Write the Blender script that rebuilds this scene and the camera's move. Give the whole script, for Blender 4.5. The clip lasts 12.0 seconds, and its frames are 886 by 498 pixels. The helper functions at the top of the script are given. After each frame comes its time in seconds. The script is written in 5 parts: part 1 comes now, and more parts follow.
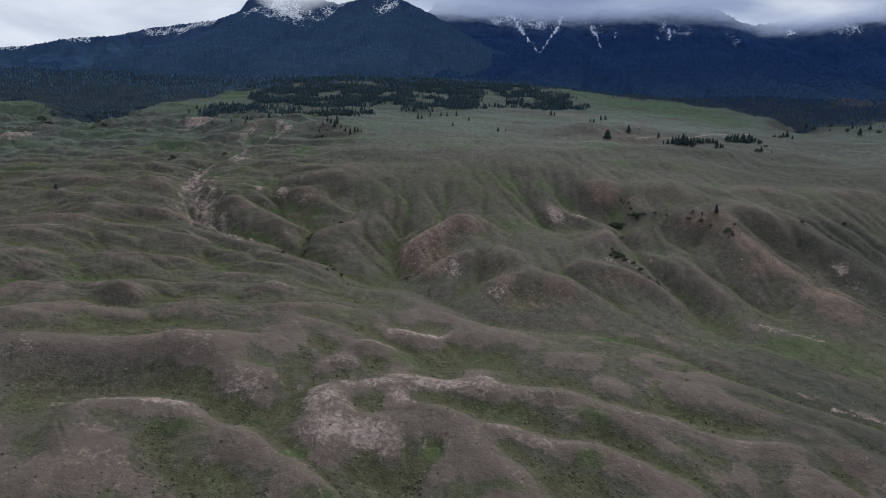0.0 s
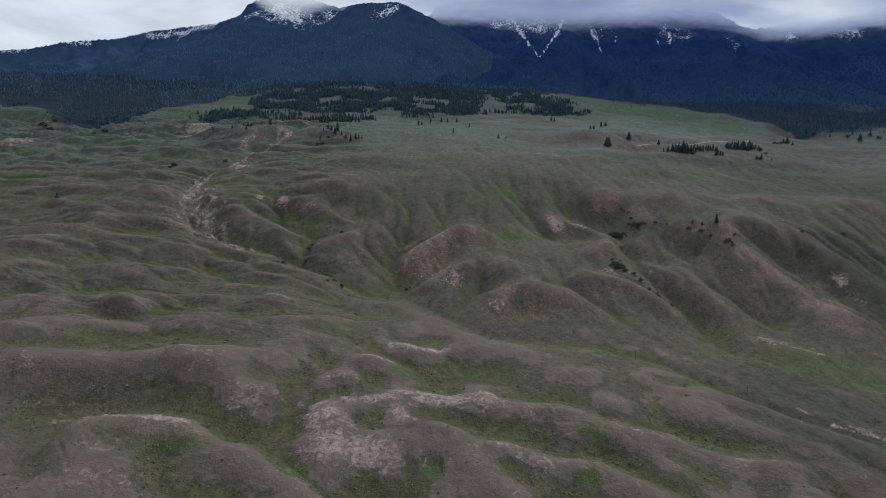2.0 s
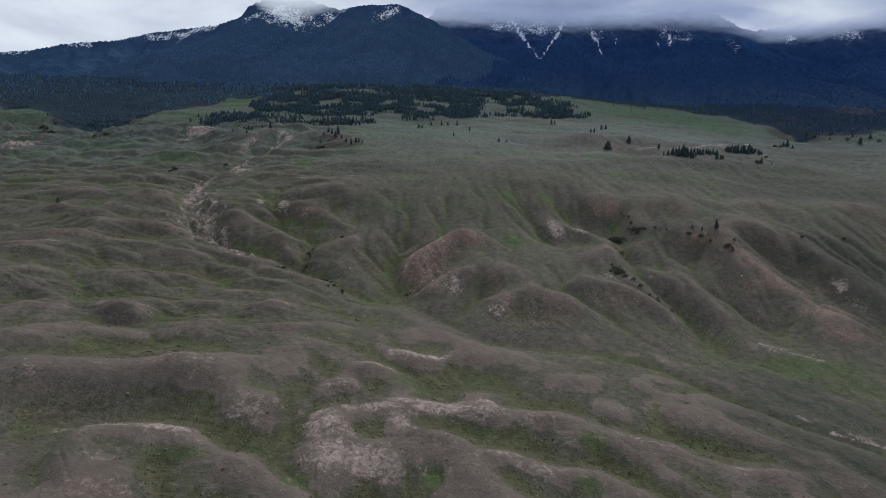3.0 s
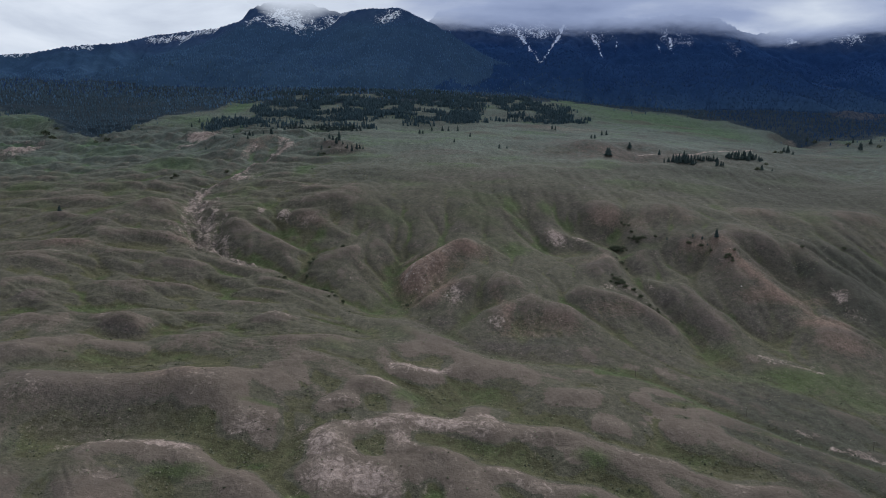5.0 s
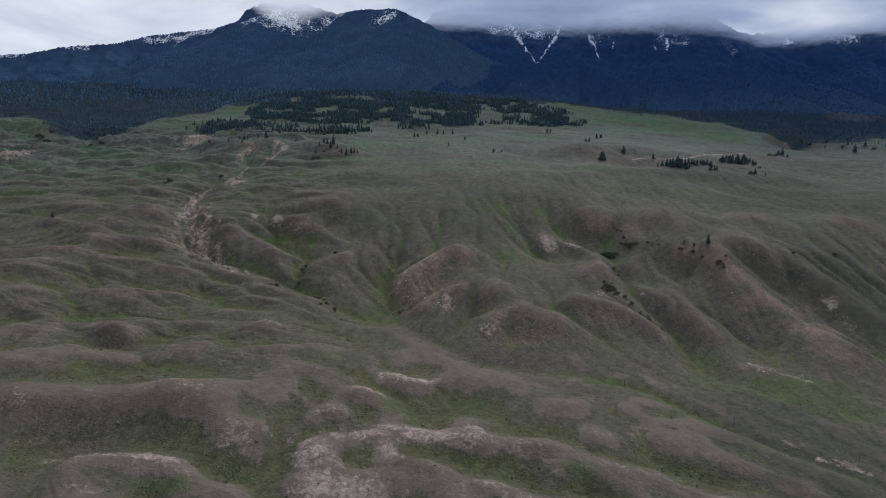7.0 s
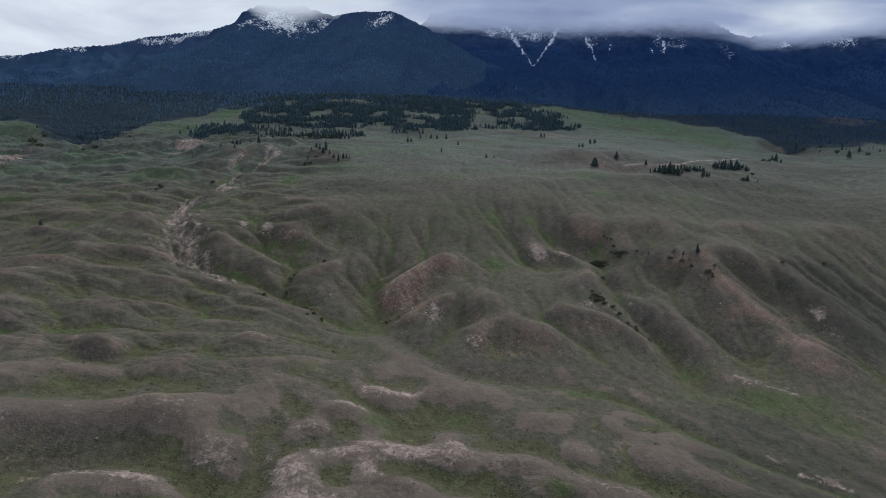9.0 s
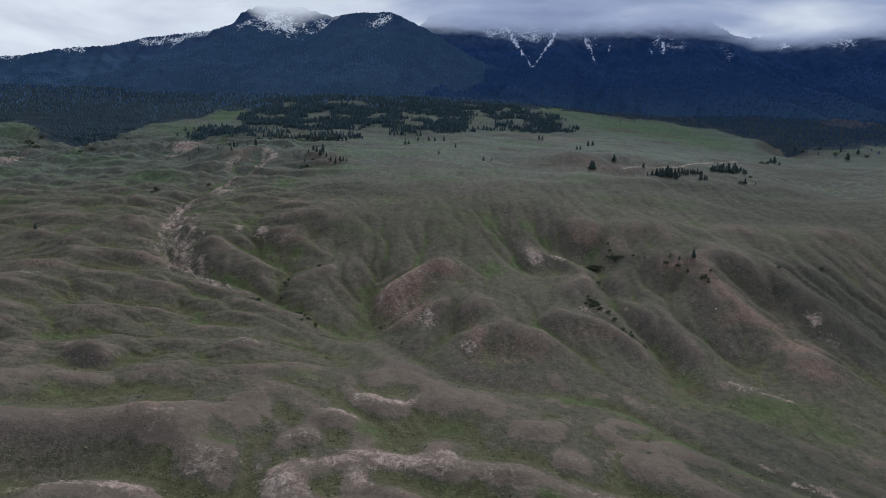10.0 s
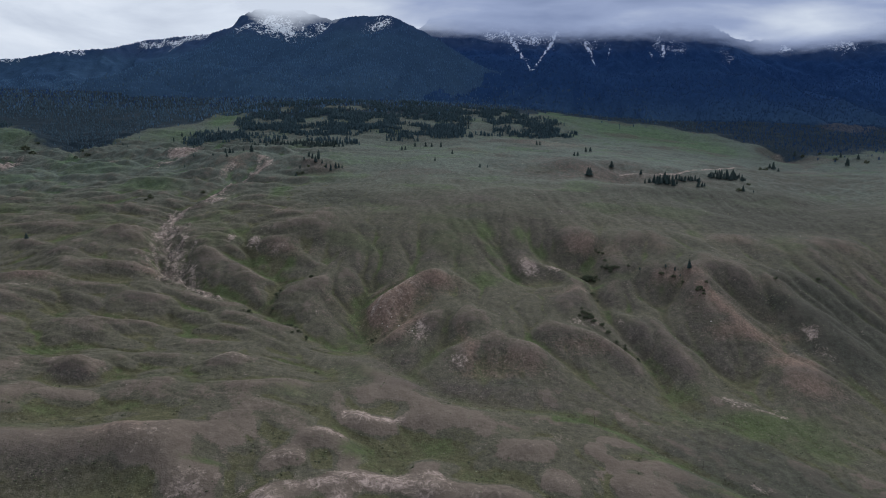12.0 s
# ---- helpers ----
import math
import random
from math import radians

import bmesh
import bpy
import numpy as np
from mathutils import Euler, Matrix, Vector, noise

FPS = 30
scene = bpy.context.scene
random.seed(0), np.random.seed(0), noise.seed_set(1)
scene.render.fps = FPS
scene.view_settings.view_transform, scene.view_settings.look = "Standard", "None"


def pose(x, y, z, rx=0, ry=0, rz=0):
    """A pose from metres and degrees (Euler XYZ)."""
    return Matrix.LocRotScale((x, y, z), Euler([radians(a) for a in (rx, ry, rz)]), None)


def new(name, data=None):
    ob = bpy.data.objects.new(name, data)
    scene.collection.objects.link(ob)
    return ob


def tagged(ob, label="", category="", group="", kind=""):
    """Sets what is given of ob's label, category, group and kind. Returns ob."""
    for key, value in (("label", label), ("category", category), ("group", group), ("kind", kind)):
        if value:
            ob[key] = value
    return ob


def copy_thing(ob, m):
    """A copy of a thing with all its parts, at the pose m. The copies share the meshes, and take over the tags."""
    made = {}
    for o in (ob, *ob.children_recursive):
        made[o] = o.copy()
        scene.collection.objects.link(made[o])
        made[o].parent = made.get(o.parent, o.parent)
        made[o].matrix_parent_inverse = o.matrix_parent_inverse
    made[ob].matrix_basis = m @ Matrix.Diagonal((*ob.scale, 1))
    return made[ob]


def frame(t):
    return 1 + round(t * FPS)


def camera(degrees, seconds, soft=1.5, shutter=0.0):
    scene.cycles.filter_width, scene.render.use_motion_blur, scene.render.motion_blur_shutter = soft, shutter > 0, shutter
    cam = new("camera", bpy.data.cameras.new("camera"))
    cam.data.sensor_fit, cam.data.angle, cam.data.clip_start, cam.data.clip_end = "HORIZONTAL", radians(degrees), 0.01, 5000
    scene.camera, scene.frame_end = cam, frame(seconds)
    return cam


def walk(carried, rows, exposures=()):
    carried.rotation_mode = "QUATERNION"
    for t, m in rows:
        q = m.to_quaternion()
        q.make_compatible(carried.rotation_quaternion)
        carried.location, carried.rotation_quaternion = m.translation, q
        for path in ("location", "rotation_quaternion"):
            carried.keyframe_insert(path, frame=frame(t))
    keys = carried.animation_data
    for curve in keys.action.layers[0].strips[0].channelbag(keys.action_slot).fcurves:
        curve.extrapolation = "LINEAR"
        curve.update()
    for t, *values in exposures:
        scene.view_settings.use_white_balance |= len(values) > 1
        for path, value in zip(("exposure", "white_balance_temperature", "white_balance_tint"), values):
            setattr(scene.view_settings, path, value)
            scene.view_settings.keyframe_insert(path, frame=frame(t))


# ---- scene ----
cam = camera(71.2, 12.0, soft=1.0)
METRES, EYE, TILT, LEAN, TURN = 75.0, 130.0, -8.0, 0.0, 0.0
ROWS = [
    (0.0, 0.0, 0.0, 0.0, 0.0, 0.0, -0.0),
    (0.5, -0.0001, -0.0028, 0.0315, 0.01, 0.03, -0.01),
    (1.0, -0.0004, -0.0066, 0.0632, 0.02, 0.06, -0.01),
    (1.5, -0.0005, -0.0117, 0.0956, 0.03, 0.08, -0.03),
    (2.0, -0.0005, -0.0154, 0.1273, 0.03, 0.1, -0.05),
    (2.5, -0.0005, -0.0206, 0.1595, 0.04, 0.12, -0.06),
    (3.0, -0.0007, -0.0253, 0.1914, 0.05, 0.15, -0.08),
    (5.0, -0.0011, -0.0445, 0.3208, 0.1, 0.2, -0.15),
    (5.5, 0.0026, -0.0495, 0.3527, 0.08, 0.18, -0.14),
    (6.0, 0.0207, -0.0541, 0.3831, 0.05, 0.12, -0.12),
    (6.5, 0.0519, -0.0598, 0.4115, 0.0, 0.06, -0.11),
    (7.0, 0.0899, -0.0644, 0.4396, -0.03, 0.05, -0.09),
    (9.0, 0.2444, -0.0475, 0.5725, -0.09, 0.03, -0.18),
    (9.5, 0.2809, -0.0346, 0.608, -0.08, 0.02, -0.21),
    (10.0, 0.3175, -0.0196, 0.6436, -0.06, -0.0, -0.25),
    (10.5, 0.3512, -0.0032, 0.681, -0.03, 0.01, -0.27),
    (11.0, 0.3839, 0.0157, 0.717, 0.01, 0.03, -0.29),
    (11.5, 0.4141, 0.035, 0.7531, 0.06, 0.05, -0.29),
    (12.0, 0.4426, 0.0558, 0.7902, 0.1, 0.07, -0.29),
]
walk(cam, [(t, pose(0, 0, EYE, TILT, LEAN, TURN) @ pose(METRES * x, METRES * y, METRES * z, 90 + pitch, roll, yaw)) for t, x, y, z, yaw, pitch, roll in ROWS],
     exposures=[(0.0, 0.0), (12.0, 0.0)])

# ---------------------------------------------------------------- sky and light
SUN_HEIGHT, SUN_TURN = 40.0, 25.0


def link(tree, a, b):
    tree.links.new(a, b)


def node(tree, kind, **settings):
    n = tree.nodes.new(kind)
    for key, value in settings.items():
        if key in n.inputs:
            n.inputs[key].default_value = value
    return n


def ramp(tree, source, *stops):
    """A colour ramp; stops are (place, (r, g, b)) or (place, value)."""
    n = tree.nodes.new("ShaderNodeValToRGB")
    els = n.color_ramp.elements
    while len(els) < len(stops):
        els.new(0.5)
    for e, (place, c) in zip(els, stops):
        e.position = place
        e.color = (c, c, c, 1) if isinstance(c, (int, float)) else (*c, 1)
    link(tree, source, n.inputs[0])
    return n.outputs[0]


def blend(tree, factor, a, b, mode="MIX"):
    n = tree.nodes.new("ShaderNodeMix")
    n.data_type, n.blend_type = "RGBA", mode
    for socket, value in ((n.inputs[0], factor), (n.inputs[6], a), (n.inputs[7], b)):
        if isinstance(value, (int, float)):
            socket.default_value = value
        elif isinstance(value, tuple):
            socket.default_value = (*value, 1)
        else:
            link(tree, value, socket)
    return n.outputs[2]


def maths(tree, how, a, b=0.0, c=0.0, clamp=False):
    n = tree.nodes.new("ShaderNodeMath")
    n.operation, n.use_clamp = how, clamp
    for socket, value in zip(n.inputs, (a, b, c)):
        if isinstance(value, (int, float)):
            socket.default_value = value
        else:
            link(tree, value, socket)
    return n.outputs[0]


world = bpy.data.worlds.new("overcast_sky")
scene.world = world
world.use_nodes = True
wt = world.node_tree
wt.nodes.clear()
sky = wt.nodes.new("ShaderNodeTexSky")
sky.sky_type, sky.sun_disc = "NISHITA", False
sky.sun_elevation, sky.sun_rotation = radians(SUN_HEIGHT), radians(SUN_TURN)
coords = wt.nodes.new("ShaderNodeTexCoord")
stretch = wt.nodes.new("ShaderNodeMapping")
stretch.inputs["Scale"].default_value = (1.6, 1.6, 5.0)
link(wt, coords.outputs["Generated"], stretch.inputs[0])
billow = node(wt, "ShaderNodeTexNoise", Scale=1.9, Detail=7.0, Roughness=0.55, Distortion=0.4)
link(wt, stretch.outputs[0], billow.inputs["Vector"])
split = wt.nodes.new("ShaderNodeSeparateXYZ")
link(wt, coords.outputs["Generated"], split.inputs[0])
cloud = ramp(wt, billow.outputs["Fac"], (0.32, (0.40, 0.45, 0.56)), (0.5, (0.60, 0.66, 0.76)), (0.68, (0.80, 0.85, 0.93)))
zenith = ramp(wt, split.outputs[2], (0.0, 0.5), (0.10, 1.16), (0.25, 1.18), (0.4, 1.05), (1.0, 1.15))
toward = wt.nodes.new("ShaderNodeVectorMath")
toward.operation = "DOT_PRODUCT"
toward.inputs[1].default_value = (math.sin(radians(SUN_TURN)), math.cos(radians(SUN_TURN)), 0.0)
link(wt, coords.outputs["Generated"], toward.inputs[0])
glow = maths(wt, "MULTIPLY_ADD", toward.outputs["Value"], 0.14, 0.90)
deck = blend(wt, 1.0, blend(wt, 1.0, cloud, zenith, "MULTIPLY"), glow, "MULTIPLY")
back = wt.nodes.new("ShaderNodeBackground")
back.inputs[1].default_value = 1.0
link(wt, deck, back.inputs[0])
over = wt.nodes.new("ShaderNodeMixShader")
through_gaps = wt.nodes.new("ShaderNodeBackground")
through_gaps.inputs[1].default_value = 0.06
link(wt, sky.outputs[0], through_gaps.inputs[0])
over.inputs[0].default_value = 0.93
link(wt, through_gaps.outputs[0], over.inputs[1])
link(wt, back.outputs[0], over.inputs[2])
world_out = wt.nodes.new("ShaderNodeOutputWorld")
link(wt, over.outputs[0], world_out.inputs[0])

sun = new("sun", bpy.data.lights.new("sun", "SUN"))
sun.data.energy, sun.data.angle, sun.data.color = 2.15, radians(16), (1.0, 0.98, 0.95)
sun.matrix_world = pose(0, 0, 900, 90 - SUN_HEIGHT, 0, 180 - SUN_TURN)


# ---------------------------------------------------------------- materials
def material(name):
    m = bpy.data.materials.new(name)
    m.use_nodes = True
    t = m.node_tree
    t.nodes.clear()
    out = t.nodes.new("ShaderNodeOutputMaterial")
    bsdf = t.nodes.new("ShaderNodeBsdfPrincipled")
    bsdf.inputs["Roughness"].default_value = 0.95
    bsdf.inputs["Specular IOR Level"].default_value = 0.13
    link(t, bsdf.outputs[0], out.inputs[0])
    return m, t, bsdf


def place(t, sx=1.0, sy=1.0, sz=1.0):
    n, mp = t.nodes.new("ShaderNodeTexCoord"), t.nodes.new("ShaderNodeMapping")
    mp.inputs["Scale"].default_value = (sx, sy, sz)
    link(t, n.outputs["Object"], mp.inputs[0])
    return mp.outputs[0]


def grain(t, where, scale, detail=4.0, rough=0.55, distortion=0.0):
    n = node(t, "ShaderNodeTexNoise", Scale=scale, Detail=detail, Roughness=rough, Distortion=distortion)
    link(t, where, n.inputs["Vector"])
    return n.outputs["Fac"]


def relief(t, bsdf, height, strength, distance, under=None):
    n = node(t, "ShaderNodeBump", Strength=strength, Distance=distance)
    link(t, height, n.inputs["Height"])
    if under:
        link(t, under, n.inputs["Normal"])
    link(t, n.outputs[0], bsdf.inputs["Normal"])
    return n.outputs[0]


def attribute(t, name):
    n = t.nodes.new("ShaderNodeAttribute")
    n.attribute_name = name
    return n.outputs["Fac"]


def make_ground():
    m, t, b = material("grassland")
    at = place(t)
    broad, middle, fine, tiny = grain(t, at, 0.012, 5), grain(t, at, 0.07, 5, 0.6), grain(t, at, 0.45, 4, 0.65), grain(t, at, 2.2, 3, 0.6)
    # tufts of sage and bunch grass, 1 to 3 m apart
    tuft = t.nodes.new("ShaderNodeTexVoronoi")
    tuft.inputs["Scale"].default_value = 0.75
    link(t, at, tuft.inputs["Vector"])
    dots = ramp(t, tuft.outputs["Distance"], (0.12, 1.0), (0.42, 0.0))
    clod = grain(t, at, 1.1, 3, 0.7)
    grass = blend(t, ramp(t, broad, (0.35, 0.0), (0.65, 1.0)), (0.071, 0.068, 0.048), (0.092, 0.088, 0.063))
    # far grass is blued so that its colour holds the distance haze
    upland_haze = attribute(t, "upland_haze")
    grass = blend(t, upland_haze, grass, blend(t, ramp(t, broad, (0.35, 0.0), (0.65, 1.0)), (0.074, 0.091, 0.080), (0.098, 0.124, 0.108)))
    lowland = maths(t, "SUBTRACT", 1.0, maths(t, "MULTIPLY", upland_haze, 0.7))
    grass = blend(t, maths(t, "MULTIPLY", lowland, ramp(t, middle, (0.35, 0.0), (0.7, 0.8))), grass, (0.085, 0.081, 0.065))
    hollow = blend(t, ramp(t, middle, (0.3, 0.0), (0.7, 1.0)), (0.066, 0.065, 0.037), (0.084, 0.083, 0.047))
    lush = blend(t, ramp(t, middle, (0.3, 0.0), (0.7, 1.0)), (0.055, 0.071, 0.032), (0.073, 0.102, 0.041))
    lush = blend(t, upland_haze, lush, blend(t, ramp(t, middle, (0.3, 0.0), (0.7, 1.0)), (0.058, 0.098, 0.053), (0.078, 0.134, 0.070)))
    dry = blend(t, ramp(t, middle, (0.3, 0.0), (0.7, 1.0)), (0.106, 0.086, 0.072), (0.144, 0.118, 0.098))
    red = blend(t, ramp(t, fine, (0.3, 0.0), (0.7, 1.0)), (0.140, 0.094, 0.076), (0.215, 0.148, 0.122))
    vein = grain(t, at, 0.16, 8, 0.72, 1.6)
    pale = blend(t, ramp(t, vein, (0.40, 0.0), (0.70, 1.0)), (0.150, 0.117, 0.103), (0.440, 0.355, 0.318))

    def ragged(name, low, high, wobble=0.9, speckle=0.5):
        v = maths(t, "ADD", attribute(t, name), maths(t, "MULTIPLY", maths(t, "SUBTRACT", fine, 0.5), wobble))
        v = maths(t, "ADD", v, maths(t, "MULTIPLY", maths(t, "SUBTRACT", middle, 0.5), wobble))
        v = maths(t, "ADD", v, maths(t, "MULTIPLY", maths(t, "SUBTRACT", vein if name == "pale" else clod, 0.5), speckle))
        return ramp(t, v, (low, 0.0), (high, 1.0))
    c = blend(t, ragged("hollow", 0.32, 0.62, 0.7, 0.9), grass, hollow)
    c = blend(t, ragged("dry", 0.32, 0.72, 0.95, 0.8), c, dry)
    c = blend(t, maths(t, "MULTIPLY", ragged("lush", 0.2, 0.85, 0.9, 0.9), 0.95), c, lush)
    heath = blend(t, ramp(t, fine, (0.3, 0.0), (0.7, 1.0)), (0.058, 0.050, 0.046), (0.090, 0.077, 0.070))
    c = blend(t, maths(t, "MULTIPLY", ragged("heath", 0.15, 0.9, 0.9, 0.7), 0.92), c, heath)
    c = blend(t, maths(t, "MULTIPLY", ragged("red", 0.15, 0.9), 0.75), c, red)
    tufted = maths(t, "MULTIPLY", dots, ramp(t, middle, (0.40, 0.0), (0.58, 1.0)))
    tufted = maths(t, "MULTIPLY", tufted, maths(t, "SUBTRACT", 1.0, attribute(t, "dry"), clamp=True))
    c = blend(t, maths(t, "MULTIPLY", tufted, 0.3), c, (0.042, 0.047, 0.030))
    # this layer holds the sage stands and the painted dimming of the sides
    c = blend(t, maths(t, "MULTIPLY", ragged("sage", 0.3, 0.75, 0.8, 1.2), 0.7), c, (0.047, 0.051, 0.041))
    c = blend(t, ragged("pale", 0.28, 0.95, 0.5, 2.2), c, pale)
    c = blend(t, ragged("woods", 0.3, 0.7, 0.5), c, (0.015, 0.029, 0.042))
    turf = maths(t, "SUBTRACT", 1.0, maths(t, "MULTIPLY", attribute(t, "dry"), 0.65), clamp=True)
    c = blend(t, maths(t, "MULTIPLY", turf, 0.6), c, blend(t, 1.0, c, ramp(t, fine, (0.3, 0.7), (0.7, 1.3)), "MULTIPLY"))
    c = blend(t, maths(t, "MULTIPLY", turf, 0.6), c, blend(t, 1.0, c, ramp(t, clod, (0.28, 0.6), (0.72, 1.4)), "MULTIPLY"))
    c = blend(t, maths(t, "MULTIPLY", turf, 0.45), c, blend(t, 1.0, c, ramp(t, tiny, (0.28, 0.5), (0.72, 1.5)), "MULTIPLY"))
    mottle = grain(t, at, 0.17, 3, 0.6)
    c = blend(t, maths(t, "MULTIPLY", turf, 0.8), c, blend(t, 1.0, c, ramp(t, mottle, (0.3, 0.68), (0.7, 1.3)), "MULTIPLY"))
    link(t, c, b.inputs["Base Color"])
    first = relief(t, b, fine, 0.6, 1.2)
    relief(t, b, maths(t, "ADD", clod, dots), 0.35, 0.5, first)
    return m


def make_mountain():
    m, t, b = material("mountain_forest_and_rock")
    b.inputs["Specular IOR Level"].default_value = 0.0
    b.inputs["Roughness"].default_value = 1.0
    at = place(t)
    up = place(t, 0.02, 0.02, 0.006)
    broad, fine = grain(t, at, 0.006, 6, 0.6), grain(t, at, 0.13, 5, 0.7)
    streak = grain(t, up, 1.0, 8, 0.72, 0.5)
    # pine below, bluer above: haze is put into the woods and rock colours
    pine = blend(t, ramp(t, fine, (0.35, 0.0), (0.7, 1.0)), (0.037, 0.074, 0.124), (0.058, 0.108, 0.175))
    upper_haze = blend(t, ramp(t, fine, (0.35, 0.0), (0.7, 1.0)), (0.015, 0.042, 0.112), (0.024, 0.060, 0.150))
    woods = blend(t, ramp(t, maths(t, "ADD", attribute(t, "high"), maths(t, "MULTIPLY", maths(t, "SUBTRACT", broad, 0.5), 0.5)), (0.1, 0.0), (0.9, 1.0)), pine, upper_haze)
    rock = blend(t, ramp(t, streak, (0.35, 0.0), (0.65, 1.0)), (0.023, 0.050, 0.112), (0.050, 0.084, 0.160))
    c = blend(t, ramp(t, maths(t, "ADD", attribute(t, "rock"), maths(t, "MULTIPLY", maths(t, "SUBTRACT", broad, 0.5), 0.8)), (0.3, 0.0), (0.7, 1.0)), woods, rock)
    c = blend(t, ramp(t, maths(t, "ADD", attribute(t, "meadow"), maths(t, "SUBTRACT", fine, 0.5)), (0.4, 0.0), (0.8, 1.0)), c, (0.055, 0.068, 0.060))
    stony = blend(t, ramp(t, fine, (0.4, 0.0), (0.6, 1.0)), (0.036, 0.047, 0.070), (0.082, 0.088, 0.108))
    c = blend(t, ramp(t, maths(t, "ADD", attribute(t, "crag"), maths(t, "SUBTRACT", fine, 0.5)), (0.3, 0.0), (0.7, 1.0)), c, stony)
    lying = maths(t, "MULTIPLY", attribute(t, "snow"), 5.0, clamp=True)
    snow = maths(t, "ADD", attribute(t, "snow"), maths(t, "MULTIPLY", maths(t, "SUBTRACT", streak, 0.5), 1.2))
    snow = maths(t, "ADD", snow, maths(t, "MULTIPLY", maths(t, "SUBTRACT", fine, 0.5), 2.4))
    snow = maths(t, "MULTIPLY", snow, lying)
    c = blend(t, ramp(t, snow, (0.74, 0.0), (0.88, 1.0)), c, (0.74, 0.78, 0.84))
    link(t, c, b.inputs["Base Color"])
    relief(t, b, maths(t, "ADD", fine, streak), 0.35, 4.0)
    return m


def make_plain(name, low, high, scale=1.5, rough=0.9, islands=False):
    m, t, b = material(name)
    g = grain(t, place(t), scale, 4, 0.65)
    if islands:
        geo = t.nodes.new("ShaderNodeNewGeometry")
        g = maths(t, "ADD", maths(t, "MULTIPLY", g, 0.5), maths(t, "MULTIPLY", geo.outputs["Random Per Island"], 0.6))
    else:
        info = t.nodes.new("ShaderNodeObjectInfo")
        g = maths(t, "ADD", maths(t, "MULTIPLY", g, 0.7), maths(t, "MULTIPLY", info.outputs["Random"], 0.4))
    link(t, ramp(t, g, (0.25, low), (0.8, high)), b.inputs["Base Color"])
    b.inputs["Roughness"].default_value = rough
    return m


def make_cloud():
    m = bpy.data.materials.new("cloud_vapour")
    m.use_nodes = True
    t = m.node_tree
    t.nodes.clear()
    out, glow, clear, mix = (t.nodes.new(k) for k in ("ShaderNodeOutputMaterial", "ShaderNodeEmission", "ShaderNodeBsdfTransparent", "ShaderNodeMixShader"))
    at = place(t, 0.0022, 0.0022, 0.0075)
    puff, wisp = grain(t, at, 1.0, 8, 0.55, 0.6), grain(t, at, 4.5, 6, 0.6, 0.4)
    # the cloud's light and shade are put in as emission colour
    shade = maths(t, "ADD", maths(t, "MULTIPLY", grain(t, at, 0.8, 6, 0.5, 0.3), 1.0), maths(t, "MULTIPLY", attribute(t, "bright"), 0.35))
    link(t, ramp(t, shade, (0.36, (0.22, 0.28, 0.45)), (0.56, (0.31, 0.38, 0.57)), (0.85, (0.61, 0.68, 0.80))), glow.inputs[0])
    glow.inputs[1].default_value = 1.0
    thick = maths(t, "ADD", attribute(t, "cover"), maths(t, "MULTIPLY", maths(t, "SUBTRACT", puff, 0.5), 1.0))
    thick = maths(t, "ADD", thick, maths(t, "MULTIPLY", maths(t, "SUBTRACT", wisp, 0.5), 0.5))
    link(t, ramp(t, thick, (0.15, 0.0), (0.5, 0.55), (0.95, 1.0)), mix.inputs[0])
    link(t, clear.outputs[0], mix.inputs[1])
    link(t, glow.outputs[0], mix.inputs[2])
    link(t, mix.outputs[0], out.inputs[0])
    return m


GROUND, MOUNTAIN, CLOUD = make_ground(), make_mountain(), make_cloud()
# the far needle colours are blued and lifted to hold distance haze
NEEDLES = make_plain("pine_needles", (0.022, 0.038, 0.040), (0.050, 0.074, 0.072), 0.8)
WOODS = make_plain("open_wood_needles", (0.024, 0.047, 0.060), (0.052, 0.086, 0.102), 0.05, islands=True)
FOREST = make_plain("haze_blue_pine_needles", (0.020, 0.050, 0.112), (0.032, 0.072, 0.150), 0.03, islands=True)
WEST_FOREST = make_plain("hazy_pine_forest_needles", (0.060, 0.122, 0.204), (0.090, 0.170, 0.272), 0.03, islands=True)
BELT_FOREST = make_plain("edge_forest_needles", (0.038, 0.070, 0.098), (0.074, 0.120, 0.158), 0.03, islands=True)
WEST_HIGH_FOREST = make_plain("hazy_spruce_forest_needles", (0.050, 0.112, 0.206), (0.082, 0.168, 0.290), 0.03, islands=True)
HIGH_FOREST = make_plain("haze_blue_upper_needles", (0.016, 0.049, 0.138), (0.026, 0.069, 0.182), 0.03, islands=True)
BARK = make_plain("bark", (0.05, 0.04, 0.032), (0.11, 0.09, 0.075), 3.0)
SAGE = make_plain("sagebrush", (0.040, 0.046, 0.030), (0.150, 0.155, 0.105), 0.3, islands=True)
LEAVES = make_plain("shrub_leaves", (0.036, 0.048, 0.030), (0.092, 0.106, 0.066), 1.2)
TIMBER = make_plain("weathered_timber", (0.05, 0.043, 0.036), (0.10, 0.088, 0.075), 2.0)
STONE = make_plain("pale_stone", (0.26, 0.23, 0.21), (0.52, 0.47, 0.44), 1.2)
RUBBLE = make_plain("pale_rubble", (0.16, 0.135, 0.12), (0.46, 0.42, 0.39), 0.2, islands=True)
PORCELAIN = make_plain("porcelain", (0.3, 0.3, 0.3), (0.45, 0.45, 0.45), 1.0, 0.3)


